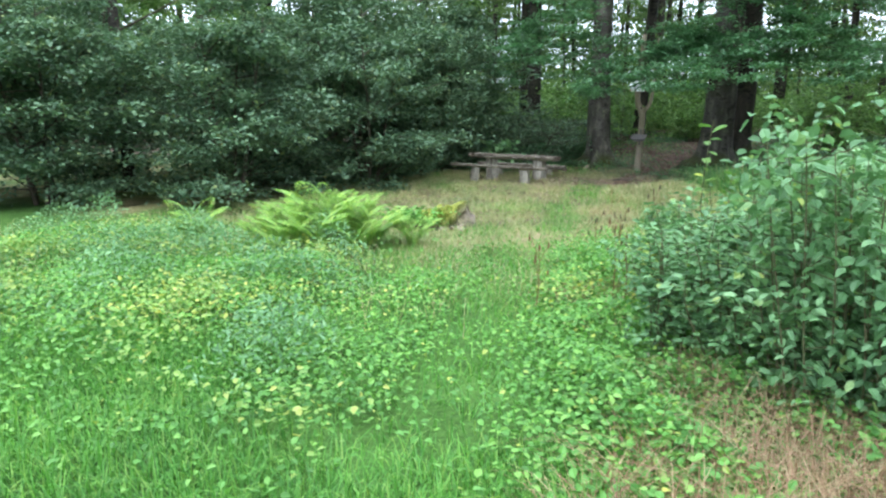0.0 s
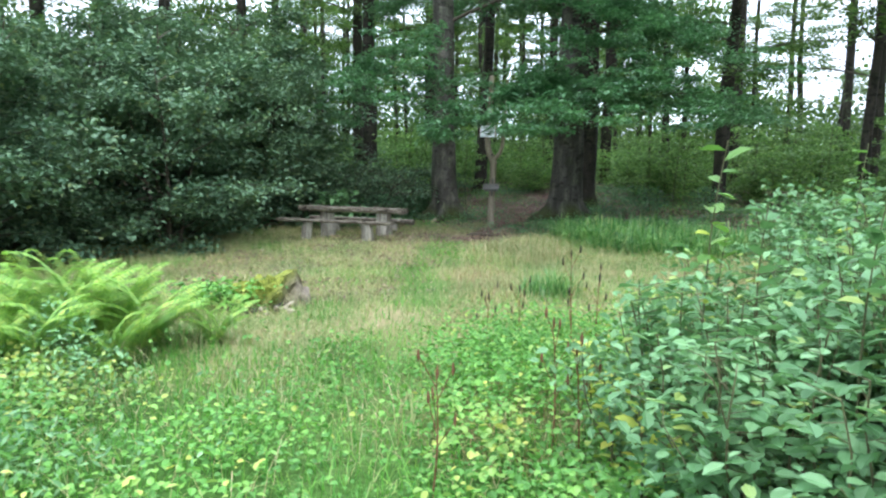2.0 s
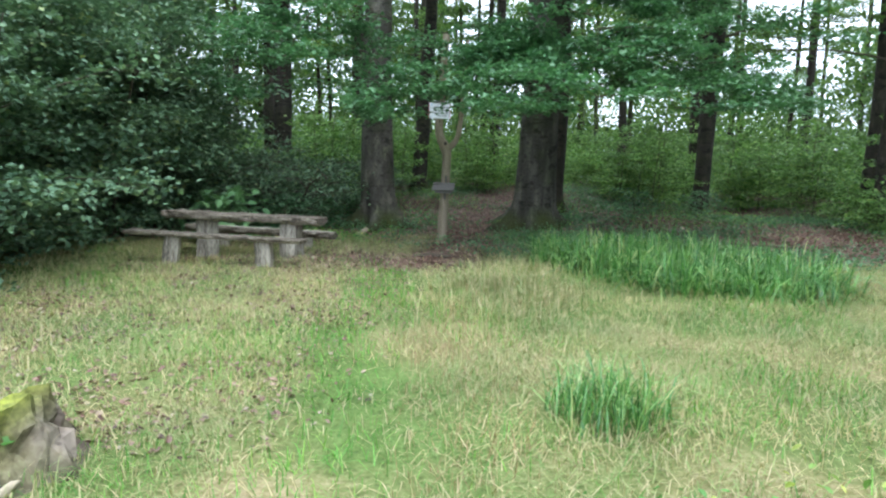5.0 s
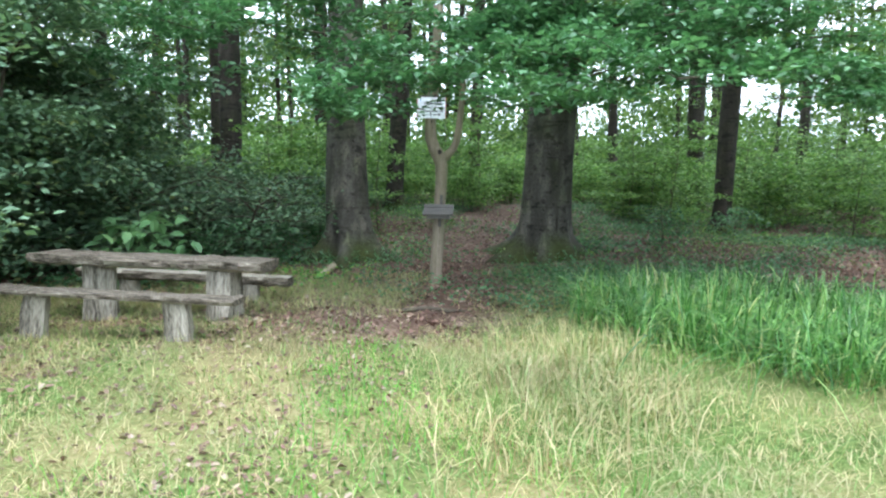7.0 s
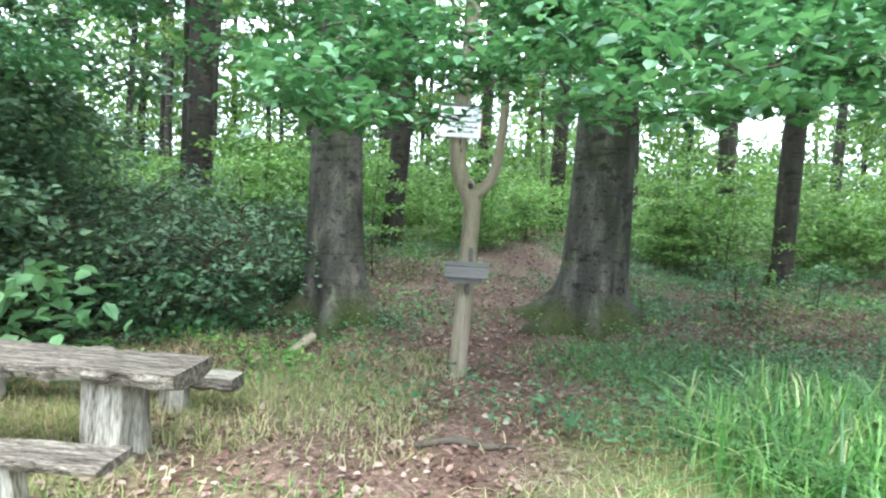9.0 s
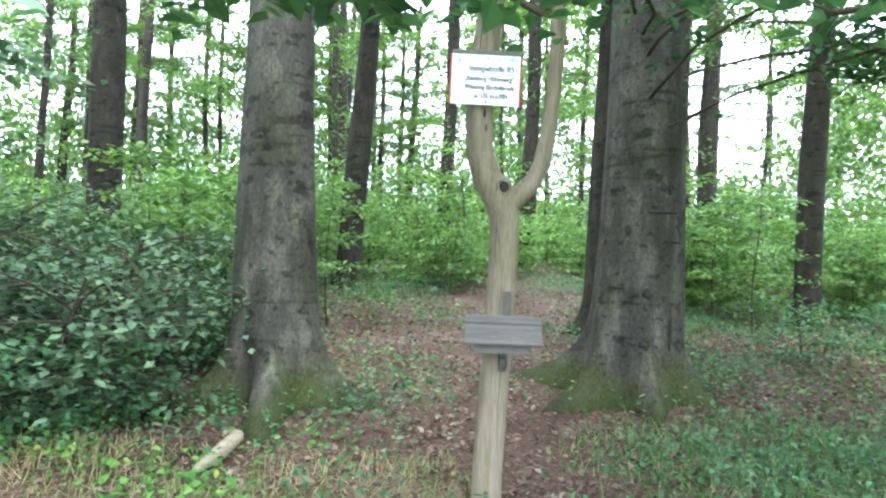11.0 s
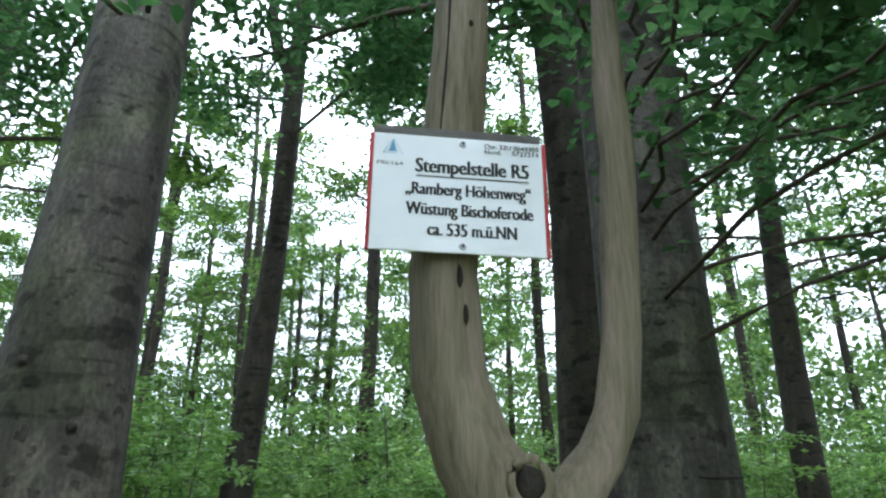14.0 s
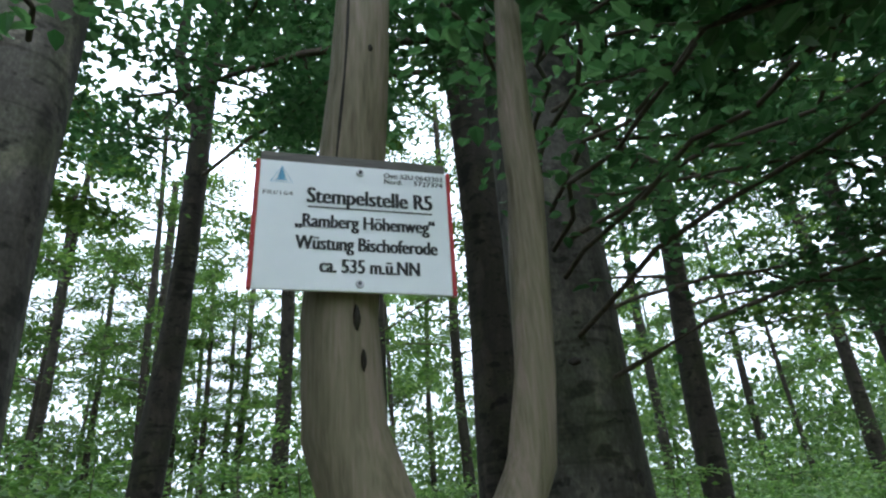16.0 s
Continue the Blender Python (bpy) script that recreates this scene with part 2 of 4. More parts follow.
def ramp01(v):
    v = np.clip(v, 0, 1)
    return v * v * (3 - 2 * v)


def height(x, y):
    x, y = np.asarray(x, float), np.asarray(y, float)
    z = sum(np.interp(y + d, KNOT_Y, KNOT_Z) for d in (-1, -0.5, 0, 0.5, 1)) / 5
    z = z - 0.4 * ramp01((x - 2) / 4) * ramp01((y - 4) / 4)
    return z + 0.03 * np.sin(x * 1.7 + 0.6) * np.cos(y * 1.3) + 0.015 * np.sin(x * 4.1) * np.sin(y * 3.7)


def hz(x, y):
    return float(height(x, y))


def quad_mesh(name, verts, faces, material, smooth=False):
    """A mesh from an array of corners and an array of quads."""
    verts, faces = np.asarray(verts, np.float32).reshape(-1, 3), np.asarray(faces, np.int32).reshape(-1, 4)
    me = bpy.data.meshes.new(name)
    me.vertices.add(len(verts))
    me.vertices.foreach_set("co", verts.ravel())
    me.loops.add(faces.size)
    me.loops.foreach_set("vertex_index", faces.ravel())
    me.polygons.add(len(faces))
    me.polygons.foreach_set("loop_start", np.arange(0, faces.size, 4, dtype=np.int32))
    me.polygons.foreach_set("use_smooth", np.full(len(faces), smooth))
    me.materials.append(material)
    me.update(calc_edges=True)
    me.validate()
    return me


def islands(name, v, pattern, material):
    """Many alike small pieces: v is (pieces, corners, 3), pattern the quads of one."""
    n, k = v.shape[:2]
    return quad_mesh(name, v, (np.arange(n) * k)[:, None, None] + np.array(pattern)[None], material)


def leaves(name, c, size, material, seed, ratio=0.55, droop=-0.15, tilt=0.35, heading=None, simple=False):
    """Folded leaves at the places c, each of two quads either side of its midrib."""
    rng = np.random.default_rng(seed)
    n = len(c)
    size = size * rng.uniform(0.65, 1.25, n)
    az = rng.uniform(0, 2 * np.pi, n) if heading is None else heading + rng.normal(0, 0.7, n)
    el, roll = rng.normal(droop, tilt, n), rng.normal(0, tilt, n)
    d = np.stack([np.cos(az) * np.cos(el), np.sin(az) * np.cos(el), np.sin(el)], 1)
    s0 = np.stack([-np.sin(az), np.cos(az), 0 * az], 1)
    up0 = np.cross(d, s0)
    s = s0 * np.cos(roll)[:, None] + up0 * np.sin(roll)[:, None]
    up = np.cross(d, s)
    L, w = size[:, None], (size * ratio * 0.5)[:, None]
    c = np.asarray(c)
    if simple:
        v = np.stack([c, c + d * L * 0.5 + s * w * 1.1 + up * w * 0.3, c + d * L, c + d * L * 0.45 - s * w * 1.1 + up * w * 0.3], 1)
        return islands(name, v, [(0, 3, 2, 1)], material)
    v = np.stack([c, c + d * L * 0.3 + s * w + up * w * 0.3, c + d * L * 0.68 + s * w * 0.85 + up * w * 0.3, c + d * L - up * L * 0.08,
                  c + d * L * 0.68 - s * w * 0.85 + up * w * 0.3, c + d * L * 0.3 - s * w + up * w * 0.3], 1)
    return islands(name, v, [(0, 3, 2, 1), (0, 5, 4, 3)], material)


def blades(name, xy, length, width, material, seed, lean=0.35, z=None):
    rng = np.random.default_rng(seed)
    n = len(xy)
    L = length * rng.uniform(0.5, 1.25, n)
    az, k = rng.uniform(0, 2 * np.pi, n), np.abs(rng.normal(lean, lean * 0.6, n))
    d = np.stack([np.cos(az), np.sin(az), 0 * az], 1)
    s = np.stack([-np.sin(az), np.cos(az), 0 * az], 1) * (width * rng.uniform(0.6, 1.3, n) / 2)[:, None]
    base = np.column_stack([xy, (height(xy[:, 0], xy[:, 1]) if z is None else z) - 0.01])
    rise = np.array([0, 0, 1.0])
    def at(f, bend):
        return base + rise * (L * f * (1 - 0.35 * k * bend))[:, None] + d * (L * k * bend)[:, None]
    m1, m2, tip = at(0.45, 0.25), at(0.8, 0.7), at(0.95, 1.15)
    v = np.stack([base - s, base + s, m1 - s * 0.9, m1 + s * 0.9, m2 - s * 0.6, m2 + s * 0.6, tip - s * 0.1, tip + s * 0.1], 1)
    if length < 0.2:
        return islands(name, v[:, [0, 1, 4, 5, 6, 7]], [(0, 1, 3, 2), (2, 3, 5, 4)], material)
    return islands(name, v, [(0, 1, 3, 2), (2, 3, 5, 4), (4, 5, 7, 6)], material)


class Tubes:
    """Collects round limbs into one mesh."""

    def __init__(self):
        self.v, self.f, self.count = [], [], 0

    def add(self, pts, radii, seg=7, wobble=0.0):
        pts = [Vector(p) for p in pts]
        ring = []
        for i, p in enumerate(pts):
            d = (pts[min(i + 1, len(pts) - 1)] - pts[max(i - 1, 0)]).normalized()
            a = d.orthogonal().normalized() if abs(d.z) < 0.9 else (Vector((1, 0, 0)) - d * d.x).normalized()
            b = d.cross(a)
            for k in range(seg):
                q = 2 * math.pi * k / seg
                r = radii[i] * (1 + wobble * noise.noise(p * 3 + Vector((math.cos(q), math.sin(q), 0)) * 1.3))
                ring.append(p + (a * math.cos(q) + b * math.sin(q)) * r)
        o = self.count
        self.v += [tuple(x) for x in ring]
        for i in range(len(pts) - 1):
            for k in range(seg):
                j = (k + 1) % seg
                self.f.append((o + i * seg + k, o + i * seg + j, o + (i + 1) * seg + j, o + (i + 1) * seg + k))
        self.count += len(ring)
        return self

    def mesh(self, name, material):
        return quad_mesh(name, np.array(self.v), np.array(self.f), material, True)


def part(name, me, parent, label="", at=None):
    ob = new(name, me)
    ob.parent = parent
    if at is not None:
        ob.matrix_basis = at
    return tagged(ob, label)


def bm_mesh(name, bm, material, smooth=False):
    me = bpy.data.meshes.new(name)
    for f in bm.faces:
        f.smooth = smooth
    bm.to_mesh(me)
    bm.free()
    me.materials.append(material)
    return me


def thing(name, m, label, category, group="", kind=""):
    ob = tagged(new(name), label, category, group, kind)
    ob.matrix_basis = m
    return ob


def branch_path(rng, start, az, length, rise, droop, steps=6):
    p, out = np.array(start, float), [tuple(start)]
    for i in range(steps):
        az += rng.normal(0, 0.18)
        r = rise - droop * (i / steps)
        p = p + np.array([math.cos(az), math.sin(az), r]) * length / steps
        out.append(tuple(p))
    return out


# ---- ground ----
def zones(x, y):
    """How much fallen leaves and how much dry grass cover a place."""
    wave = 0.6 * np.sin(x * 0.9 + y * 0.5) + 0.5 * np.sin(x * 2.3 - y * 1.7)
    litter = ramp01((y + 1.9 + 0.7 * wave) / 2.2) + 0.9 * ramp01(1 - np.hypot((x + 1.2) / 2.4, (y + 2.2) / 1.9)) + 0.8 * ramp01(1.3 - np.hypot(x - 0.2, y + 1.6) / 1.2)
    sedge = ramp01(1.25 - np.hypot((x - 3.2) / 2.2, (y + 2.0) / 2.0))
    litter = np.clip(litter, 0, 1) * (1 - 0.8 * sedge)
    dry = ramp01((y + 12.2 + 0.8 * wave) / 2.0) * (1 - 0.7 * sedge)
    return litter, dry


side = np.sinh(np.linspace(-5.2, 5.2, 221)) * 400 / np.sinh(5.2)
gx, gy = np.meshgrid(side, side - 6.0, indexing="ij")
gv = np.stack([gx, gy, height(gx, gy)], -1).reshape(-1, 3)
ii = (np.arange(220)[:, None] * 221 + np.arange(220)[None]).ravel()
ground_mesh = quad_mesh("ground", gv, np.stack([ii, ii + 221, ii + 222, ii + 1], 1), GROUND, True)
za, zb = zones(gv[:, 0], gv[:, 1])
zone = ground_mesh.color_attributes.new("zone", "FLOAT_COLOR", "POINT")
zone.data.foreach_set("color", np.stack([za, zb, 0 * za, 1 + 0 * za], 1).astype(np.float32).ravel())
tagged(new("ground", ground_mesh), "clearing floor of soil, short grass and fallen leaves", "ground", kind="structure")


# ---- trees ----
def trunk_mesh(name, r, h, flare, seed, material, lean=(0, 0), seg=28, lobes=6, taper=0.5):
    rng = np.random.default_rng(seed)
    zs = np.concatenate([np.linspace(-0.25, 1.2, 16), np.linspace(1.5, h, 16)])
    ph = rng.uniform(0, 6.28, 3)
    q = np.linspace(0, 2 * np.pi, seg, endpoint=False)
    v = []
    for z in zs:
        f = math.exp(-max(z, 0) * 4.6)
        base = r * (1 - taper * max(z, 0) / h) * (1 + 0.06 * math.sin(z * 1.1 + ph[0]))
        rad = base * (1 + 0.05 * np.sin(2 * q + ph[1] + z * 0.15) + 0.03 * np.sin(5 * q + ph[2]))
        rad = rad + flare * f * (0.14 + 1.2 * np.abs(np.cos(lobes * q / 2 + ph[0] + 0.4 * np.sin(q + ph[2]))) ** 6 * (1 + 0.4 * np.sin(q + ph[1])))
        cx, cy = lean[0] * z + 0.04 * math.sin(z * 0.7 + ph[2]), lean[1] * z + 0.04 * math.cos(z * 0.6 + ph[1])
        v.append(np.stack([cx + rad * np.cos(q), cy + rad * np.sin(q), np.full(seg, z)], 1))
    n = len(zs)
    i, k = np.meshgrid(np.arange(n - 1), np.arange(seg), indexing="ij")
    j = (k + 1) % seg
    me = quad_mesh(name, np.concatenate(v), np.stack([i * seg + k, i * seg + j, (i + 1) * seg + j, (i + 1) * seg + k], -1).reshape(-1, 4), material, True)
    co = np.concatenate(v)
    green = np.clip(0.9 - co[:, 2] * 2.5 + 0.35 * np.sin(co[:, 0] * 7 + 2 * co[:, 1]) + 0.25 * np.sin(co[:, 1] * 11), 0, 0.9)
    me.attributes.new("moss", "FLOAT", "POINT").data.foreach_set("value", green.astype(np.float32))
    return me


def spray_points(rng, paths, n, side=0.25, flat=0.06, start=0.25):
    """Places of leaves along limbs, thicker towards the tips, in flat sprays."""
    pts = []
    for p in paths:
        p = np.array(p)
        f = (start + (1 - start) * rng.uniform(0, 1, n) ** 0.8) * (len(p) - 1)
        i = np.minimum(f.astype(int), len(p) - 2)
        c = p[i] + (p[i + 1] - p[i]) * (f - i)[:, None]
        pts.append(c + np.column_stack([rng.normal(0, side, n), rng.normal(0, side, n), rng.normal(0, flat, n)]))
    return np.concatenate(pts)


def tree(name, m, seed, r, h, flare, material, leaf, n_limbs, crown_from, reach, n_leaves, leaf_size, label, lean=(0, 0), low=(), group=""):
    rng = np.random.default_rng(seed)
    t = thing(name, m, label, "tree", group)
    part("trunk", trunk_mesh("trunk", r, h, flare, seed, material, lean), t)
    limbs, paths = Tubes(), []
    for k in range(n_limbs):
        z = crown_from + (h - crown_from) * (k + rng.uniform(0, 0.8)) / n_limbs
        az = k * 2.4 + rng.uniform(-0.5, 0.5)
        ln = reach * (1.15 - 0.65 * (z - crown_from) / (h - crown_from)) * rng.uniform(0.7, 1.1)
        p = branch_path(rng, (lean[0] * z, lean[1] * z, z), az, ln, 0.35, 0.45)
        paths.append(p)
        limbs.add(p, [0.12 * r * (1 - i / 7) + 0.01 for i in range(7)], 5)
        for s in (2, 3, 4, 5):
            tw = branch_path(rng, p[s], az + rng.choice([-1, 1]) * rng.uniform(0.5, 1.1), ln * 0.42, 0.1, 0.4, 4)
            paths.append(tw)
            limbs.add(tw[::2], [0.05 * r + 0.004, 0.01, 0.003], 3)
    low_paths = []
    for start, tip in low:
        a, c = np.array(start), np.array(tip)
        ln, az = float(np.linalg.norm(c - a)), math.atan2(tip[1] - start[1], tip[0] - start[0])
        ph, sway, across = rng.uniform(0, 6.28), rng.uniform(0.12, 0.3) * (1 if tip[0] > 1.2 else 0.3), np.array([-math.sin(az), math.cos(az), 0.0])
        p = [tuple(a + (c - a) * f + across * sway * f * math.sin(6.5 * f + ph) + np.array([rng.normal(0, 0.06), rng.normal(0, 0.06), 0.55 * math.sin(math.pi * f) + 0.5 * sway * f * math.sin(8 * f + ph)]) * (f > 0)) for f in np.linspace(0, 1, 12)]
        full = tip[0] > 1.2
        low_paths += [p]
        bough = Tubes().add(p, [0.018 - 0.0013 * i for i in range(12)], 7)
        part("bough", bough.mesh("bough", TWIG), t)
        for s in (3, 4, 5, 6, 6, 7, 8, 8, 9, 10, 10, 11) if full else (6, 6, 7, 8, 9, 10, 11):
            tw = branch_path(rng, p[s], az + rng.choice([-1, 1]) * rng.uniform(0.4, 1.2), ln * rng.uniform(0.18, 0.32), 0.02, 0.14, 4)
            low_paths += [tw]
            limbs.add(tw, [0.012, 0.009, 0.006, 0.004, 0.003], 4)
    if low_paths:
        pts = spray_points(rng, low_paths, 175, 0.15, 0.045, 0.08)
        part("bough_leaves", leaves("bough_leaves", pts, 0.095, leaf, seed + 9, 0.62, -0.12, 0.3), t)
    part("branchwork", limbs.mesh("branchwork", TWIG), t)["kind"] = "stuff"
    pts = spray_points(rng, paths, max(8, n_leaves // len(paths)), 0.3, 0.12)
    part("crown", leaves("crown", pts, leaf_size, leaf, seed + 5, simple=leaf_size > 0.11), t)
    return t


# two great beeches behind the post, and the close second trunk
def boughs(x, y, tips):
    """Bough starts on the trunk and tips, from tips in the world and starting heights."""
    return [((0.25 * math.cos(math.atan2(b - y, a - x)), 0.25 * math.sin(math.atan2(b - y, a - x)), h), (a - x, b - y, c - hz(x, y))) for a, b, c, h in tips]


left_beech = tree("beech_tree", pose(-1.84, 2.08, hz(-1.88, 2.1)), 11, 0.37, 17, 0.5, BARK, BEECH, 14, 5.4, 4.6, 36000, 0.125,
                  "old beech with smooth grey bark and mossy roots", lean=(-0.05, 0.045),
                  low=boughs(-1.88, 2.15, [(-1.15, -1.9, 2.15, 4.4), (-3.5, -0.8, 2.6, 4.4), (-2.6, -1.7, 3.1, 4.8), (-4.6, 0.2, 3.2, 4.6), (-2.0, -2.4, 3.0, 5.4)]))
right_beech = tree("beech_tree", pose(1.36, 2.73, hz(1.42, 2.8)), 12, 0.44, 18, 0.6, BARK, BEECH, 20, 4.8, 5.4, 40000, 0.125,
                   "thick old beech with knotted grey bark and low spreading boughs", lean=(0.045, 0.045),
                   low=boughs(1.42, 2.8, [(-1.05, -1.5, 2.38, 4.3), (-0.45, -1.4, 2.3, 3.6), (0.15, -1.45, 2.29, 4.2), (0.55, -1.65, 2.28, 3.9), (0.95, -1.45, 2.3, 3.4), (1.4, -1.8, 2.3, 3.7), (1.9, -2.3, 2.3, 3.2), (2.6, -2.4, 2.42, 2.8), (3.6, -1.6, 2.4, 3.5),
                                          (4.8, -0.6, 2.5, 2.5), (5.6, 1.0, 2.6, 3.9), (6.2, 2.5, 2.9, 3.0), (4.2, -0.6, 3.2, 4.6), (2.6, -1.6, 3.2, 5.0), (5.5, 0.5, 3.7, 5.2), (3.4, -0.6, 4.0, 5.6), (5.0, 2.2, 4.4, 4.9), (3.6, 1.6, 4.9, 5.4), (4.4, 3.6, 5.0, 5.8), (3.0, 0.6, 5.6, 6.2), (2.4, -0.8, 4.8, 5.6)]))
tree("beech_tree", pose(1.72, 5.5, hz(1.72, 5.5)), 13, 0.33, 18, 0.25, BARK_DARK, BEECH, 12, 6.0, 4.4, 24000, 0.15, "dark straight beech close behind a thicker one")
forked = tree("beech_tree", pose(-2.62, 8.9, hz(-2.62, 8.9)), 14, 0.24, 17, 0.12, BARK_DARK, CANOPY, 12, 6.5, 3.6, 4200, 0.16, "slender forked beech in the forest", lean=(0.035, 0))
tree("beech_tree", pose(5.88, 8.5, hz(5.96, 8.5)), 15, 0.25, 17, 0.15, BARK_DARK, CANOPY, 13, 4.5, 3.8, 8000, 0.15, "grey beech at the forest edge with leafy limbs", lean=(0.05, 0.02))
tree("beech_tree", pose(-6.52, 6.95, hz(-6.52, 6.95)), 16, 0.3, 17, 0.15, BARK_DARK, CANOPY, 12, 5.5, 3.8, 8000, 0.16, "dark beech above young undergrowth")
tree("beech_tree", pose(1.5, 17.6, hz(1.5, 17.6)), 17, 0.26, 18, 0.1, BARK_DARK, CANOPY, 12, 6, 3.6, 6000, 0.2, "distant beech in the forest")
tree("beech_tree", pose(7.3, 17.7, hz(7.3, 17.7)), 18, 0.36, 18, 0.15, BARK_DARK, CANOPY, 12, 6, 4.0, 6000, 0.2, "distant thick beech in the forest")

fork = [(0.3, 0, 8.0), (0.18, 0, 8.5), (-0.12, 0, 9.1), (-0.3, 0.05, 9.9), (-0.28, 0.1, 11.2), (-0.4, 0.1, 13.0), (-0.35, 0.1, 15.5)]
part("fork_limb", Tubes().add(fork, [0.13, 0.14, 0.13, 0.115, 0.1, 0.08, 0.05], 12, 0.15).mesh("fork_limb", BARK_DARK), forked)
# knots and scars on the two beech trunks
def knot(parent, x, y, z, w, h, turn):
    bm = bmesh.new()
    bmesh.ops.create_uvsphere(bm, u_segments=12, v_segments=8, radius=0.5)
    for v in bm.verts:
        v.co = Vector((v.co.x * w, v.co.y * 0.035, v.co.z * h)) * (1 + 0.25 * noise.noise(v.co * 6))
    part("knot", bm_mesh("knot", bm, KNOT, True), parent, at=pose(x, y, z, 0, 0, turn))


for x, a, z, w, h in ((0, 0, 0.98, 0.1, 0.09), (0.15, 0, 1.92, 0.03, 0.08), (-0.2, 0, 1.55, 0.07, 0.1), (0.1, 0, 1.72, 0.3, 0.025), (-0.15, 0, 2.62, 0.08, 0.05), (0.22, 0, 1.45, 0.2, 0.02), (-0.28, 0, 1.02, 0.2, 0.03), (0.24, 0, 0.6, 0.03, 0.3)):
    y = -math.sqrt(max(0.01, 0.455 ** 2 - x * x))
    knot(right_beech, x + 0.045 * z, y + 0.045 * z, z, w, h, math.degrees(math.asin(min(0.9, x / 0.46))))
for x, z, w, h in ((0.0, 1.95, 0.05, 0.12), (0.08, 1.7, 0.04, 0.06), (-0.08, 2.3, 0.05, 0.05), (0.18, 2.0, 0.05, 0.05), (-0.1, 0.95, 0.09, 0.08), (0.02, 0.8, 0.04, 0.2), (0.06, 1.45, 0.03, 0.1)):
    knot(left_beech, x - 0.05 * z, -math.sqrt(0.365 ** 2 - x * x) + 0.045 * z, z, w, h, math.degrees(math.asin(x / 0.38)))

# forest behind and round the clearing
rng = np.random.default_rng(4)
kinds = []
for k in range(4):
    kinds.append(tree("forest_tree", pose(-14 + 3 * k, 30 + 3 * k, hz(-14 + 3 * k, 30 + 3 * k)), 40 + k, 0.15 + 0.045 * k, 17, 0.08, BARK_DARK, CANOPY, 12, 4.5 + 1.3 * k, 3.4, 6500, 0.17,
                      "slim forest tree with a high leafy crown", lean=(0.02 * (k - 1.5), 0.01), group="forest trees"))
placed = [(-1.9, 2.1), (1.4, 2.8), (1.95, 5.6), (-2.6, 8.9), (6, 8.5), (-6.5, 7), (1.5, 17.6), (7.3, 17.7)]
count = 0
while count < 62:
    if count < 42:
        x, y = rng.uniform(-26, 26), rng.uniform(9.5, 44)
    elif count < 60:
        x, y = rng.choice([-1, 1]) * rng.uniform(12, 24), rng.uniform(-20, 8)
    else:
        # added trees, never in view, that close the side behind the start
        x, y = rng.uniform(-20, 26), rng.uniform(-42, -27)
    if min(math.hypot(x - a, y - b) for a, b in placed) < 2.0:
        continue
    if 4.5 < x < 22 and 9 < y < 36 and rng.random() < 0.8:
        continue
    if 0 < y < 30 and -0.9 < x / (y + 6) < -0.02 and rng.random() < 0.25:
        continue
    placed.append((x, y))
    o = copy_thing(kinds[count % 4], pose(x, y, hz(x, y), 0, 0, rng.uniform(0, 360)))
    count += 1

for k, (x, y) in enumerate([(-10.5, -8.5), (-13, -11), (-11.5, -3.5), (-15, -6), (-9.8, 3.2), (-13, 1), (-17, -1), (-8.2, 9.5), (-12, 7), (11, 3), (13, -2), (10.5, 9), (15, 6), (12.5, -7), (9.5, 5.8)]):
    copy_thing(kinds[(0, 1, 0, 2)[k % 4]], pose(x, y, hz(x, y) - 1.2, 0, 0, 61 * k))

# distant woodland that closes the view
pts = []
for k in range(4600):
    a = rng.uniform(-0.35, 1.2 * math.pi)
    d = rng.uniform(38, 62)
    lofty = 9 + 11 * (0.5 + 0.5 * math.sin(9 * a + 1.2 * math.sin(23 * a)))
    z = rng.uniform(0, 4.5) if k % 2 else rng.uniform(0.2, 1) ** 1.2 * lofty
    if 0.8 < a < 1.3:
        z *= 0.7
    c = np.array([d * math.cos(a), d * math.sin(a), z + 0.9])
    pts.append(c + rng.normal(0, 1, (80, 3)) * np.array([1.2, 1.2, 0.55]))
tagged(new("far_woods", leaves("far_woods", np.concatenate(pts), 0.36, CANOPY, 77, 0.85, 0, 0.9, simple=True)), "distant green woodland beyond the trunks", "woods", kind="stuff")


# ---- undergrowth ----
def sapling(m, seed, h, n, size, leaf, label, reach=0.9, name="sapling", group=""):
    rng = np.random.default_rng(seed)
    t = thing(name, m, label, "sapling", group)
    stems, paths = Tubes(), []
    stem = [(0.05 * math.sin(z * 2 + seed), 0.05 * math.cos(z * 1.7 + seed) - 0.05, z) for z in np.linspace(-0.1, h, 7)]
    stems.add(stem, [0.018 - 0.0022 * i for i in range(7)], 6)
    for k in range(14):
        f = 0.18 + 0.8 * k / 14
        i = int(f * 6)
        p = branch_path(rng, stem[i], k * 2.4, reach * (1.1 - 0.6 * f) * rng.uniform(0.7, 1.1), 0.25, 0.35, 4)
        paths.append(p)
        stems.add(p, [0.007, 0.006, 0.005, 0.003, 0.002], 4)
    part("stem", stems.mesh("stem", TWIG), t)["kind"] = "stuff"
    part("foliage", leaves("foliage", spray_points(rng, paths, n // 14, 0.13, 0.04, 0.1), size, leaf, seed, simple=name == "sapling"), t)
    return t


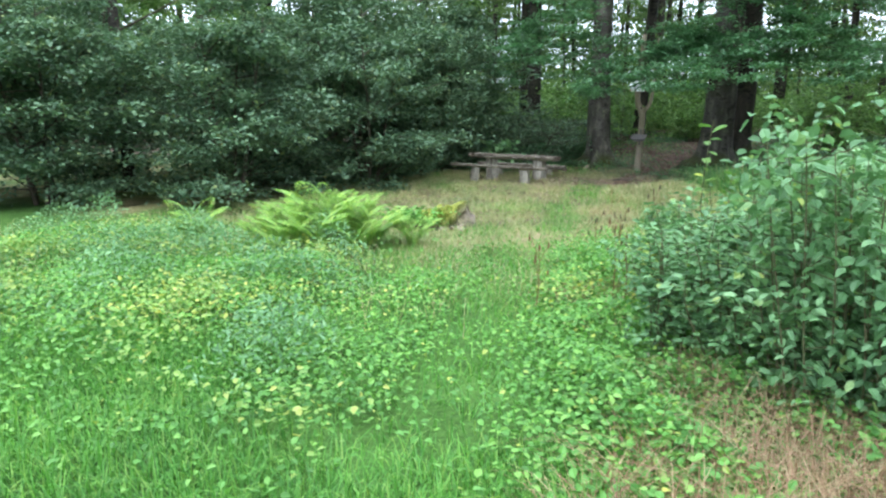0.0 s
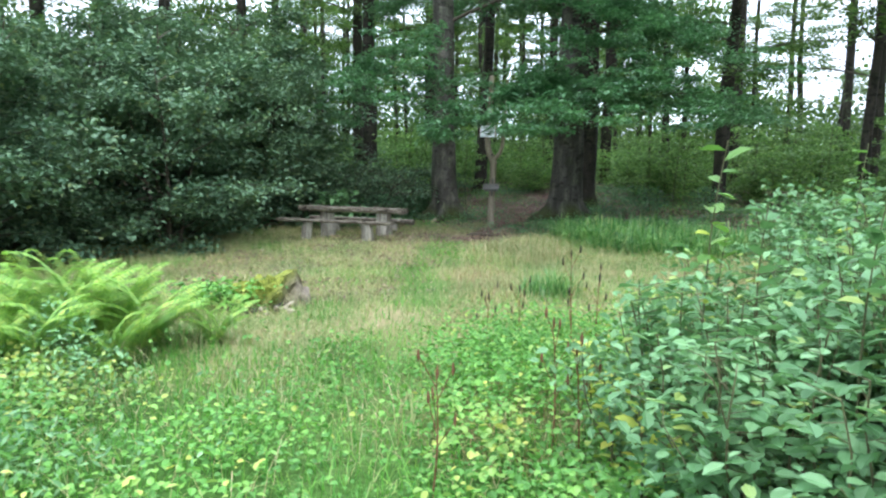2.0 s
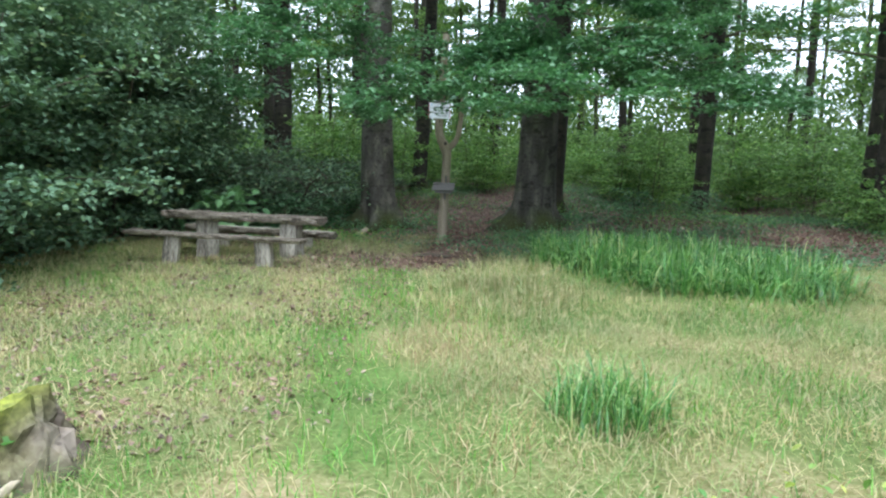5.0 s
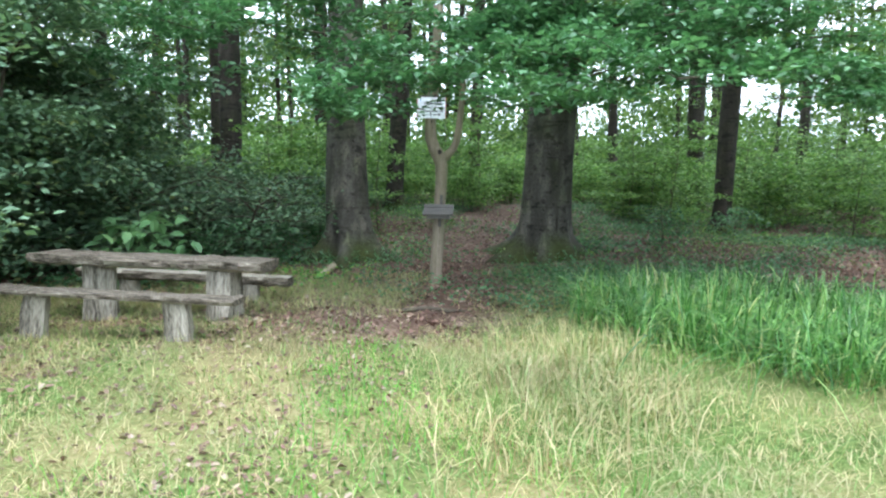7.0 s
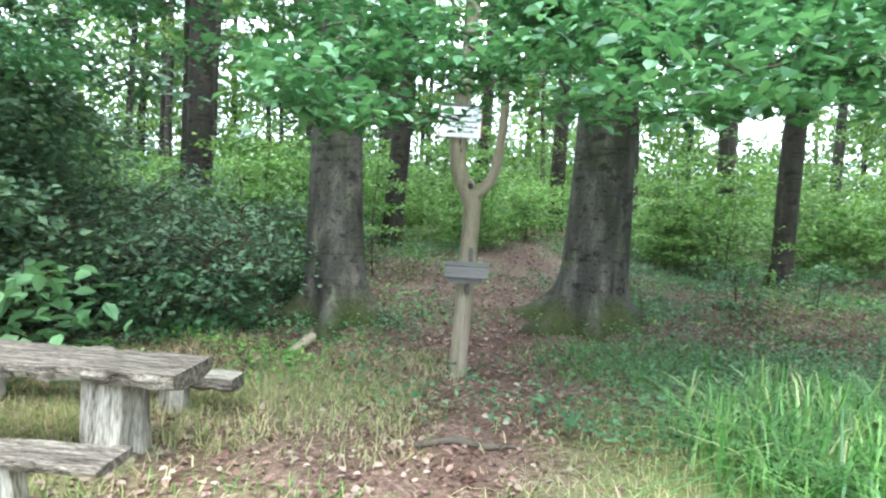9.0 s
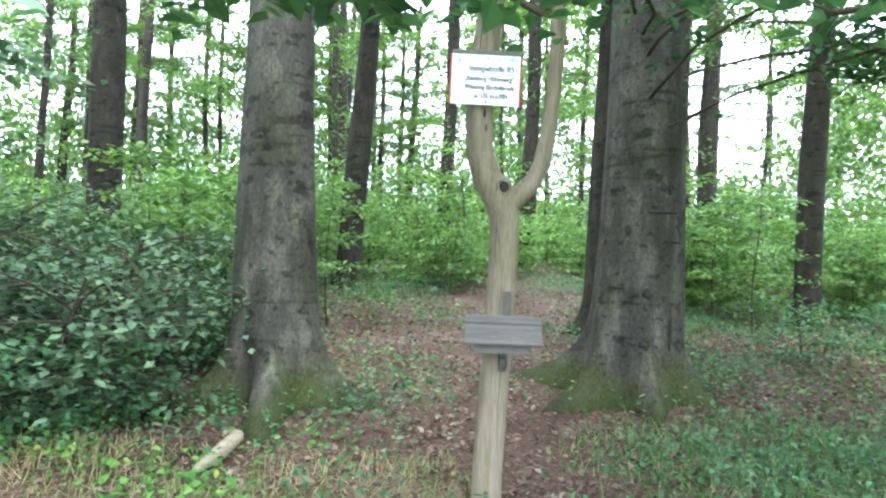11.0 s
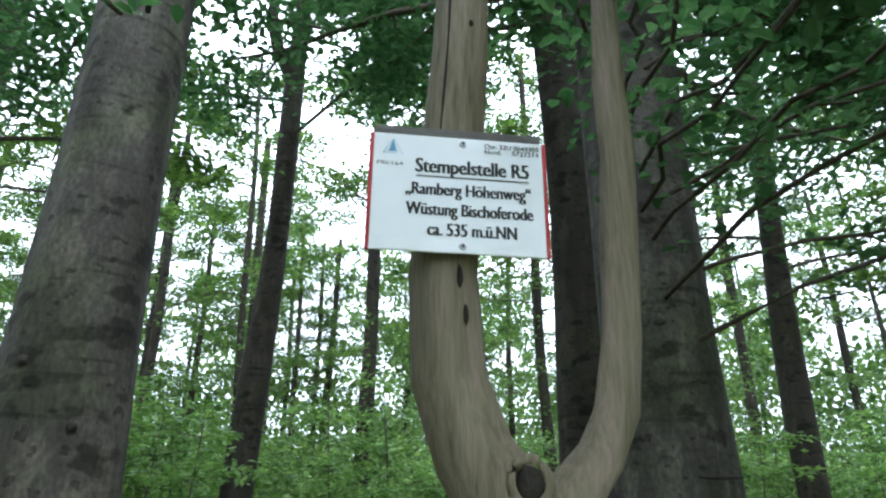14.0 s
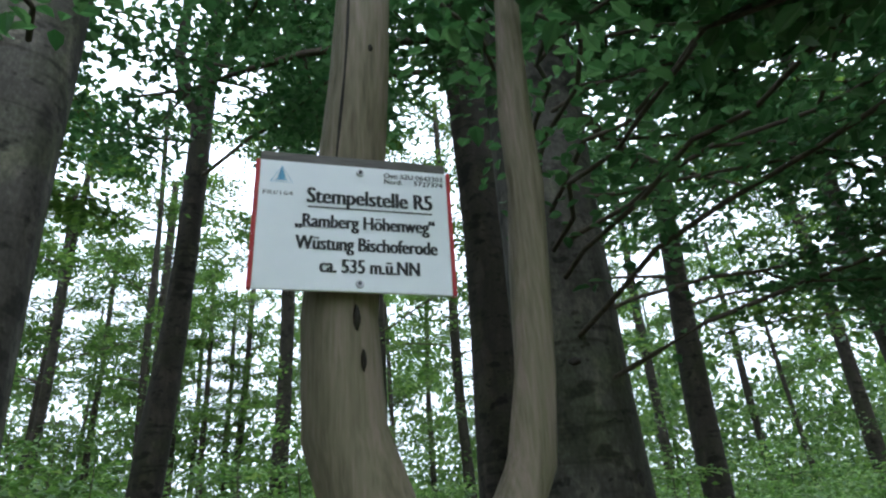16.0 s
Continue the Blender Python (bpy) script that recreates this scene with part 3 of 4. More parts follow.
young = [sapling(pose(*q, hz(*q)), 60 + k, 1.1 + 0.5 * k, 1200, 0.11, YOUNG, "young beech sapling with bright green leaves", 0.9 + 0.2 * k, group="saplings")
         for k, q in enumerate([(-3.6, 6.2), (-0.6, 9.5), (3.6, 8.2), (-4.4, 4.6)])]
for k in range(130):
    while True:
        x, y = rng.uniform(-14, 15), rng.uniform(3.0, 20)
        lane = abs(x - 0.1 - 0.1 * y) < 2.2 and y < 7.5
        if not lane and not (0 < x < 8 and y < 6.5) and min(math.hypot(x - a, y - b) for a, b in placed[:8]) > 0.9:
            break
    s = rng.uniform(0.8, 1.3)
    copy_thing(young[k % 4], pose(x, y, hz(x, y), 0, 0, rng.uniform(0, 360)) @ Matrix.Scale(s, 4))
for nm, seed, count, y0, y1, top, mat, what in (("young_growth", 78, 800, 9.5, 26, 2.4, YOUNG, "bright green young growth between the far trunks"), ("tall_growth", 79, 520, 11, 34, 6.5, CANOPY, "taller green saplings far among the trunks")):
    pts = []
    for k in range(count):
        x, y = rng.uniform(-20, 22), rng.uniform(y0, y1)
        if y < 13 and abs(x - 1.2) < 2.2:
            continue
        bunch = 0.5 + 0.5 * math.sin(0.9 * x + 1.7 * math.sin(0.6 * y))
        c = np.array([x, y, hz(x, y) + 0.15 + rng.uniform(0, 1) * top * (0.35 + 0.65 * bunch)])
        pts.append(c + rng.normal(0, 1, (120, 3)) * np.array([0.6, 0.6, 0.11]))
    tagged(new(nm, leaves(nm, np.concatenate(pts), 0.13, mat, seed, 0.65, -0.1, 0.35, simple=True)), what, "undergrowth", kind="stuff")
# darker growth beside the left beech
dark = sapling(pose(-3.0, 1.3, hz(-3.0, 1.3)), 71, 0.8, 520, 0.085, BEECH, "low beech regrowth with green leaves", 0.9, "regrowth", "regrowth")
for x, y in ((-3.9, 1.9), (-4.4, 0.9), (-2.7, 2.9), (-3.3, 3.2), (-5.2, 2.4), (-3.4, 0.45), (-4.8, 3.6), (-6.0, 1.2), (-6.4, 3.0), (3.7, 4.3), (5.2, 5.2)):
    copy_thing(dark, pose(x, y, hz(x, y), 0, 0, rng.uniform(0, 360)))
sapling(pose(-3.97, -0.75, hz(-4, -0.75)), 75, 1.0, 220, 0.2, RASP, "young shrub with large pale leaves", 0.8, "broadleaf_shrub")


def thicket(m, seed, h, r, n, label, group="", size=0.1):
    rng = np.random.default_rng(seed)
    t = thing("hornbeam_thicket", m, label, "shrub", group)
    stems, paths = Tubes(), []
    for s in range(4):
        az = s * 1.6 + rng.uniform(0, 1)
        st = branch_path(rng, (0.15 * math.cos(az), 0.15 * math.sin(az), -0.1), az, 0.7, h / 0.7 * 1.0, 0.0, 8)
        stems.add(st, [0.05 - 0.005 * i for i in range(9)], 7)
        for k in range(15):
            f = min(1, max(0.04, 0.05 + 0.93 * (k + rng.uniform(-0.9, 0.9)) / 15))
            i = min(7, int(f * 8))
            base = tuple(np.array(st[i]) + (np.array(st[i + 1]) - np.array(st[i])) * (f * 8 - i))
            spread = r * (0.65 + 0.6 * math.sin(math.pi * min(1, f * 1.1 + 0.12)))
            p = branch_path(rng, base, az + k * 2.4 + rng.uniform(-0.5, 0.5), spread * rng.uniform(0.5, 1.15), rng.uniform(0.1, 0.75), rng.uniform(0.3, 0.9), 5)
            paths.append(p)
            stems.add(p, [0.018, 0.014, 0.011, 0.008, 0.005, 0.003], 5)
            for b in (2, 3, 4):
                tw = branch_path(rng, p[b], az + k * 2.4 + rng.choice([-0.8, 0.8]), spread * 0.4, 0.05, 0.3, 3)
                paths.append(tw)
                stems.add(tw, [0.006, 0.005, 0.004, 0.002], 4)
    part("stem", stems.mesh("stem", TWIG), t)["kind"] = "stuff"
    part("foliage", leaves("foliage", spray_points(rng, paths, n // len(paths), 0.17, 0.1, 0.1), size, THICKET, seed, 0.62, -0.15, 0.4, simple=True), t)
    return t


bush = [thicket(pose(-6.7, -8.3, hz(-6.7, -8.3)), 81, 4.1, 2.3, 34000, "dense dark green hornbeam thicket with leaves down to the ground", "thickets"),
        thicket(pose(-5.6, -4.8, hz(-5.6, -4.8)), 82, 3.5, 1.9, 28000, "dense dark green hornbeam thicket with leaves down to the ground", "thickets"),
        thicket(pose(-6.2, -1.2, hz(-6.2, -1.2)), 83, 4.3, 2.1, 32000, "dense dark green hornbeam thicket with leaves down to the ground", "thickets")]
for k, (x, y) in enumerate([(-9.6, -11.0), (-8.8, -5.5), (-9.0, -1.8), (-7.8, 1.2), (-9.5, 4.2), (-12.5, -8.5), (-11.5, -13.5), (-7.6, -3.2), (-12.5, -4)]):
    copy_thing(bush[k % 3], pose(x, y, hz(x, y), 0, 0, 70 + 97 * k) @ Matrix.Scale(1.0 + 0.12 * (k % 4), 4))


low_beech = thicket(pose(-3.75, 1.5, hz(-3.75, 1.5)), 84, 1.2, 1.25, 4600, "low dark beech regrowth with flat leafy sprays", "low thickets", 0.085)
for k, (x, y) in enumerate([(-4.9, 1.0), (-5.4, 2.8), (-4.3, 3.4), (-6.3, 4.6), (-3.7, 5.6), (-5.2, 6.4), (-7.2, 6.2), (-6.0, 0.6), (-8.4, 7.6)]):
    copy_thing(low_beech, pose(x, y, hz(x, y), 0, 0, 40 + 83 * k) @ Matrix.Scale(0.9 + 0.14 * (k % 4), 4))


# bramble bank beside the path
def bramble(m, seed, n_canes, spread, h, size, leaf, label, group=""):
    rng = np.random.default_rng(seed)
    t = thing("bramble_bush", m, label, "bush", group)
    canes, pts = Tubes(), []
    for k in range(n_canes):
        az, d = rng.uniform(0, 6.28), spread * math.sqrt(rng.uniform(0, 1))
        top = h * rng.uniform(0.6, 1.1)
        p = [(d * math.cos(az) * (0.7 + 0.3 * f) + 0.05 * math.sin(5 * f + k), d * math.sin(az) * (0.7 + 0.3 * f), top * f) for f in np.linspace(-0.05, 1, 7)]
        canes.add(p, [0.007 - 0.0007 * i for i in range(7)], 5)
        for f in np.linspace(0.12, 1, 14):
            i = min(5, int(f * 6))
            c = np.array(p[i]) + (np.array(p[i + 1]) - np.array(p[i])) * (f * 6 - i)
            a0 = rng.uniform(0, 6.28)
            tip = c + np.array([math.cos(a0), math.sin(a0), 0.25]) * rng.uniform(0.06, 0.16)
            canes.add([c, tip], [0.003, 0.002], 3)
            for q in range(7):
                pts.append(tip + rng.normal(0, 0.045, 3))
    part("cane", canes.mesh("cane", STEM), t)["kind"] = "stuff"
    part("foliage", leaves("foliage", np.array(pts), size, leaf, seed, 0.62, -0.25, 0.4), t)
    return t


br = [bramble(pose(5.3, -12.3, hz(5.3, -12.3)), 91, 74, 0.85, 1.3, 0.072, RASP, "tangled raspberry canes with pale green leaves", "brambles"),
      bramble(pose(4.75, -11.5, hz(4.75, -11.5)), 92, 64, 0.75, 1.05, 0.062, RASP, "tangled raspberry canes with pale green leaves", "brambles")]
for k, (x, y) in enumerate([(4.55, -12.9), (4.15, -12.0), (5.4, -13.4), (6.9, -14.6), (6.4, -12.9), (6.2, -11.4), (7.4, -12.2), (7.7, -13.6), (5.5, -10.4), (6.9, -10.2), (8.6, -12.2), (8.3, -10.8), (6.6, -8.9), (7.9, -8.3), (9.2, -14.6), (6.4, -13.9), (5.7, -7.4)]):
    copy_thing(br[k % 2], pose(x, y, hz(x, y), 0, 0, 53 * k) @ Matrix.Diagonal((1, 1, 0.75 + 0.12 * (k * 7 % 5), 1)))


def tall_stem(m, seed, h, n, size, leaf, label):
    rng = np.random.default_rng(seed)
    t = thing("willow_shoot", m, label, "shoot", "shoots")
    pts, heads = [], []
    lean = rng.uniform(-0.12, 0.12, 2)
    p = [(lean[0] * f * h + 0.02 * math.sin(6 * f), lean[1] * f * h, h * f) for f in np.linspace(-0.05, 1, 9)]
    part("stem", Tubes().add(p, [0.008 - 0.0007 * i for i in range(9)], 6).mesh("stem", STEM), t)
    for k in range(n):
        f = 0.25 + 0.75 * k / n
        pts.append(np.array([lean[0] * f * h + 0.02 * math.sin(6 * f), lean[1] * f * h, h * f]))
        heads.append(k * 2.4)
    part("foliage", leaves("foliage", np.array(pts), size, leaf, seed, 0.55, 0.25, 0.3, np.array(heads)), t)
    return t


for k, (x, y, h) in enumerate([(3.96, -11.98, 1.75), (4.25, -12.1, 1.45), (4.1, -11.4, 1.3), (4.5, -12.7, 1.5), (4.75, -11.6, 1.75), (5.3, -12.1, 1.8), (5.0, -13.0, 1.3), (3.85, -12.35, 1.1), (5.7, -11.5, 1.85)]):
    tall_stem(pose(x, y, hz(x, y)), 120 + k, h, 26, 0.12, PALE if k % 2 == 0 else RASP, "tall leafy shoot rising out of the brambles")

for k, (x, y, h) in enumerate([(3.75, -12.55, 0.7), (3.6, -12.3, 0.6), (3.95, -12.8, 0.65), (3.45, -11.6, 0.55)]):
    tall_stem(pose(x, y, hz(x, y)), 140 + k, h, 18, 0.1, YELLOW, "small shoot with yellowing leaves")


# ---- meadow ----
def scatter(seed, n, x0, x1, y0, y1, keep):
    r = np.random.default_rng(seed)
    p = np.column_stack([r.uniform(x0, x1, n), r.uniform(y0, y1, n)])
    return p[r.uniform(0, 1, n) < keep(p[:, 0], p[:, 1])]


def path_x(y):
    """The trodden line through the clearing."""
    return np.interp(y, [-20, -18, -15.5, -13, -9.5, -6.5, -3.5, 0], [5.6, 4.9, 3.4, 2.5, 1.4, 0.5, -0.1, 0.0])


def off_path(x, y, w=0.35):
    return ramp01((np.abs(x - path_x(y)) - w * 0.4) / w)


def clump(x, y, s=1.0, o=0.0):
    return 0.5 + 0.5 * np.sin(x * 2.1 * s + 1.3 * np.sin(y * 1.7 * s + o)) * np.cos(y * 1.9 * s + o + 0.8 * np.sin(x * 1.3 * s))


def raised(xy, z):
    return np.column_stack([xy, height(xy[:, 0], xy[:, 1]) + z])


# leafy ground cover near the start of the walk
r2 = np.random.default_rng(7)
xy = scatter(21, 130000, -5, 8, -18.5, -10.2, lambda x, y: (1 - 0.93 * ramp01((y + 13.0 + 0.35 * np.sin(2 * x)) / 0.9) * ramp01((1.6 - x) / 0.8)) * (0.35 + 0.65 * clump(x, y)) * (0.25 + 0.75 * off_path(x, y)) * ramp01((-10.3 + 0.9 * np.sin(1.4 * x) + 0.7 * (x > 1.6) - y) / 1.2))
keepers = np.random.default_rng(29).uniform(0, 1, len(xy)) < 0.12 + 0.88 * ramp01((xy[:, 1] + 16.3 + 0.5 * np.sin(1.3 * xy[:, 0])) / 1.2)
xy = xy[keepers]
top = 0.05 + 0.33 * clump(xy[:, 0], xy[:, 1], 0.8, 1.0) * (0.4 + 0.6 * off_path(xy[:, 0], xy[:, 1], 0.7)) * ramp01((xy[:, 1] + 18.2) / 2.5)
tagged(new("ground_cover", leaves("ground_cover", raised(xy, top * r2.uniform(0.15, 1.1, len(xy)) ** 0.6), 0.043, HERB, 22, 0.75, 0.05, 0.4)),
       "low bright green leafy herbs covering the ground", "herbs", kind="stuff")
xy = scatter(23, 60000, -6, 8, -19, -10.5, lambda x, y: 0.3 + 0.7 * clump(x, y, 0.7, 2.0))
tagged(new("green_grass", blades("green_grass", xy, 0.14, 0.008, GRASS, 24, 0.6)), "short bright green grass", "grass", kind="stuff")
xy = scatter(55, 42000, -2.5, 6.5, -17.2, -14.6, lambda x, y: ramp01((-14.9 + 0.5 * np.sin(1.7 * x) - y) / 0.8))
tagged(new("lush_grass", blades("lush_grass", xy, 0.17, 0.008, GRASS, 56, 0.7)), "lush bright green grass at the clearing's edge", "grass", kind="stuff")
xy = scatter(51, 60000, -6, 2.4, -15.6, -11.6, lambda x, y: clump(x, y, 1.15, 4.0) ** 3 * ramp01((2.0 - x - 0.3 * (y + 13)) / 0.8))
tagged(new("tall_weeds", leaves("tall_weeds", raised(xy, 0.1 + 0.5 * clump(xy[:, 0], xy[:, 1], 1.15, 4.0) ** 2 * r2.uniform(0, 1, len(xy)) ** 0.8), 0.06, RASP, 52, 0.35, 0.2, 0.5, simple=True)), "clumps of taller grey-green weeds", "weeds", kind="stuff")
xy = scatter(53, 9000, -6, 2.6, -15.0, -10.4, lambda x, y: clump(x, y, 0.9, 5.0) ** 2)
tagged(new("seeding_grass", blades("seeding_grass", xy, 0.36, 0.0035, STRAW, 54, 0.6)), "tall seeding straw grass among the weeds", "grass", kind="stuff")
xy = scatter(31, 34000, 1.0, 4.6, -11.5, -8.2, lambda x, y: ramp01(1.15 - np.hypot((x - 2.95) / 1.1, (y + 10.3) / 1.6)))
tagged(new("nettle_patch", leaves("nettle_patch", raised(xy, 0.32 * r2.uniform(0.05, 1, len(xy)) ** 0.7), 0.043, HERB, 32, 0.6, -0.1, 0.4)), "patch of low green nettles beside the path", "nettles", kind="stuff")
xy = scatter(69, 26000, 2.6, 6.2, -12.0, -8.0, lambda x, y: clump(x, y, 1.5, 3.3) ** 2 * ramp01(1.25 - np.hypot((x - 4.4) / 1.5, (y + 10.1) / 1.9)))
tagged(new("yellowing_weeds", leaves("yellowing_weeds", raised(xy, 0.45 * r2.uniform(0.05, 1, len(xy)) ** 0.8), 0.055, YELLOWING, 70, 0.5, -0.2, 0.45)), "yellowing weeds at the edge of the nettles", "weeds", kind="stuff")
xy = scatter(71, 30000, -4.5, 3.2, -15.8, -12.0, lambda x, y: clump(x, y, 0.8, 2.7) ** 3 * off_path(x, y, 0.5))
tagged(new("yellow_herbs", leaves("yellow_herbs", raised(xy, 0.3 * r2.uniform(0.1, 1, len(xy)) ** 0.6), 0.048, YELLOWING, 72, 0.7, 0.05, 0.4)), "yellowish green herbs among the ground cover", "herbs", kind="stuff")
# pale dry grass of the clearing
xy = scatter(25, 190000, -5.5, 7.5, -13.0, -0.6, lambda x, y: (0.25 + 0.75 * zones(x, y)[1]) * (1 - 0.85 * zones(x, y)[0]) * (0.2 + 0.8 * clump(x, y, 1.3, 0.5)) * (0.25 + 0.75 * off_path(x, y, 0.45)))
tagged(new("dry_grass", blades("dry_grass", xy, 0.11, 0.0075, STRAW, 26, 1.0)), "thin pale dry meadow grass", "grass", kind="stuff")
xy = scatter(27, 15000, -5, 7, -12.5, -3.2, lambda x, y: clump(x, y, 0.9, 3.0) ** 2 * off_path(x, y, 0.6) * (0.3 + 0.7 * (np.abs(x - 1.6) > 1.6)))
tagged(new("tall_dry_grass", blades("tall_dry_grass", xy, 0.26, 0.003, STRAW, 28, 0.7)), "taller straw-coloured grass stalks", "grass", kind="stuff")
xy = scatter(63, 30000, 1.0, 7, -12.5, -3.5, lambda x, y: ramp01(1.2 - np.abs(x - path_x(y) - 0.85) / 0.55) * (0.2 + 0.8 * clump(x, y, 1.4, 2.0)))
tagged(new("red_grass", blades("red_grass", xy, 0.16, 0.004, RUSTY, 64, 0.7)), "reddish withered grass along the path's side", "grass", kind="stuff")
xy = scatter(65, 16000, 4.3, 7.6, -16.2, -13.4, lambda x, y: (0.2 + 0.8 * clump(x, y, 1.2, 1.0)) * off_path(x, y, 0.9))
tagged(new("withered_grass", blades("withered_grass", xy, 0.34, 0.004, RUSTY, 66, 0.9)), "withered brown grass at the foot of the brambles", "grass", kind="stuff")
xy = scatter(67, 46000, 3.0, 7.4, -16.6, -13.2, lambda x, y: clump(x, y, 1.3, 0.6) ** 1.5 * off_path(x, y, 0.9))
tagged(new("low_brambles", leaves("low_brambles", raised(xy, 0.32 * clump(xy[:, 0], xy[:, 1], 1.3, 0.6) * r2.uniform(0.05, 1, len(xy)) ** 0.7), 0.05, HERB, 68, 0.62, -0.05, 0.4)), "low bramble leaves spreading towards the path", "brambles", kind="stuff")
# sedge beds
xy = scatter(33, 20000, 0.6, 6.8, -4.9, 0.8, lambda x, y: ramp01(3 * (1.0 - np.hypot((x - 3.6 + 0.35 * y + 0.55) / 2.1, (y + 1.9) / 2.1))) * ramp01((x - 0.9 - 0.28 * (-y)) * 2.5))
tagged(new("sedge_bed", blades("sedge_bed", xy, 0.5, 0.017, SEDGE, 34, 1.0)), "thick bed of tall green sedge", "sedge", kind="stuff")
xy = scatter(35, 1500, 2.0, 3.1, -7.9, -6.8, lambda x, y: ramp01(2 * (1 - np.hypot(x - 2.55, y + 7.35) / 0.42)))
tagged(new("sedge_tuft", blades("sedge_tuft", xy, 0.34, 0.011, SEDGE, 36, 0.6)), "small tuft of green sedge in dry grass", "sedge")
xy = scatter(37, 9000, 0.6, 2.6, -5.6, -2.2, lambda x, y: ramp01(1.2 - np.hypot(x - 1.5, (y + 4.0) / 1.5)) * clump(x, y, 1.5))
tagged(new("yellow_grass", blades("yellow_grass", xy, 0.3, 0.008, STRAW, 38, 0.8)), "yellowing bent grass beside the sedge", "grass", kind="stuff")
# fallen leaves
xy = scatter(41, 110000, -9, 9, -4.5, 13, lambda x, y: zones(x, y)[0] * np.exp(-np.maximum(0, y - 3) / 6) * (0.45 + 0.55 * clump(x, y, 1.7)))
tagged(new("leaf_litter", leaves("leaf_litter", raised(xy, r2.uniform(0.0, 0.03, len(xy))), 0.058, LITTER, 42, 0.62, 0.05, 0.35)), "carpet of reddish brown fallen beech leaves", "leaves", kind="stuff")
# green herbs on the forest floor
xy = scatter(57, 16000, -4, 2.5, -8.5, -2.5, lambda x, y: (0.15 + 0.85 * clump(x, y, 1.1, 2.2) ** 2) * ramp01((1.2 - x) / 1.5))
tagged(new("scattered_leaves", leaves("scattered_leaves", raised(xy, r2.uniform(0.0, 0.02, len(xy))), 0.05, LITTER, 58, 0.62, 0.05, 0.35)), "scattered brown fallen leaves in the grass", "leaves", kind="stuff")
xy = scatter(59, 34000, -2.5, 4, -13, -3, lambda x, y: ramp01(1.3 - np.abs(x - path_x(y)) / 0.45) * (0.3 + 0.7 * clump(x, y, 1.6, 1.0)))
tagged(new("path_grass", blades("path_grass", xy, 0.13, 0.007, GRASS, 60, 0.7)), "short green grass along the trodden path", "grass", kind="stuff")
xy = scatter(61, 60000, -5, 7, -12, -2.5, lambda x, y: clump(x, y, 0.75, 0.3) ** 4)
tagged(new("meadow_grass", blades("meadow_grass", xy, 0.14, 0.006, GRASS, 62, 0.7)), "greener patches of meadow grass", "grass", kind="stuff")
xy = scatter(43, 165000, -9, 9, -1.5, 12, lambda x, y: np.clip(clump(x, y, 0.55, 1.5) ** 2 * (0.45 + 0.55 * ramp01((np.abs(x - 0.15 - 0.12 * np.sin(2 * y)) - 0.3) / 0.8)) + 0.9 * ramp01(1.2 - np.hypot((x - 2.6) / 2.0, (y - 0.7) / 1.3)) + 0.9 * ramp01(1.1 - np.hypot((x + 4) / 2.2, (y - 1) / 1.6)), 0, 1) * (0.3 + 0.7 * clump(x, y, 2.0)))
tagged(new("woodland_herbs", leaves("woodland_herbs", raised(xy, r2.uniform(0.02, 0.2, len(xy))), 0.055, BEECH, 44, 0.6, 0.1, 0.45)), "low green woodland herbs", "herbs", kind="stuff")
xy = scatter(73, 16000, -3.2, 0.3, -2.2, 0.7, lambda x, y: (0.1 + 0.9 * clump(x, y, 1.6, 1.1) ** 2) * ramp01((0.1 - x) / 0.6))
tagged(new("pale_grass", blades("pale_grass", xy, 0.16, 0.006, STRAW, 74, 0.8)), "thin pale grass at the edge of the fallen leaves", "grass", kind="stuff")
xy = scatter(75, 3600, -3.6, -0.6, -1.2, 1.3, lambda x, y: clump(x, y, 1.3, 0.2) ** 2 * ramp01((-0.8 - x) / 0.6))
tagged(new("edge_herbs", leaves("edge_herbs", raised(xy, 0.15 * r2.uniform(0.05, 1, len(xy))), 0.06, HERB, 76, 0.62, 0.0, 0.4)), "bright green herbs at the forest's edge", "herbs", kind="stuff")
xy = scatter(81, 60000, -9, 10, 2.0, 14, lambda x, y: clump(x, y, 0.8, 0.9) ** 2 * (0.25 + 0.75 * ramp01(np.abs(x - 0.4 - 0.1 * y) / 2.5)))
tagged(new("seedlings", leaves("seedlings", raised(xy, 0.3 * r2.uniform(0.05, 1, len(xy)) ** 1.5), 0.065, YOUNG, 82, 0.62, 0.0, 0.35, simple=True)), "green beech seedlings on the forest floor", "seedlings", kind="stuff")
xy = scatter(45, 16000, 0.4, 5.5, -0.5, 2.6, lambda x, y: ramp01(1.2 - np.hypot((x - 2.4) / 2.0, (y - 0.8) / 1.4)))
tagged(new("shade_grass", blades("shade_grass", xy, 0.15, 0.007, SEDGE, 46, 0.8)), "dark green grass at the foot of the beech", "grass", kind="stuff")


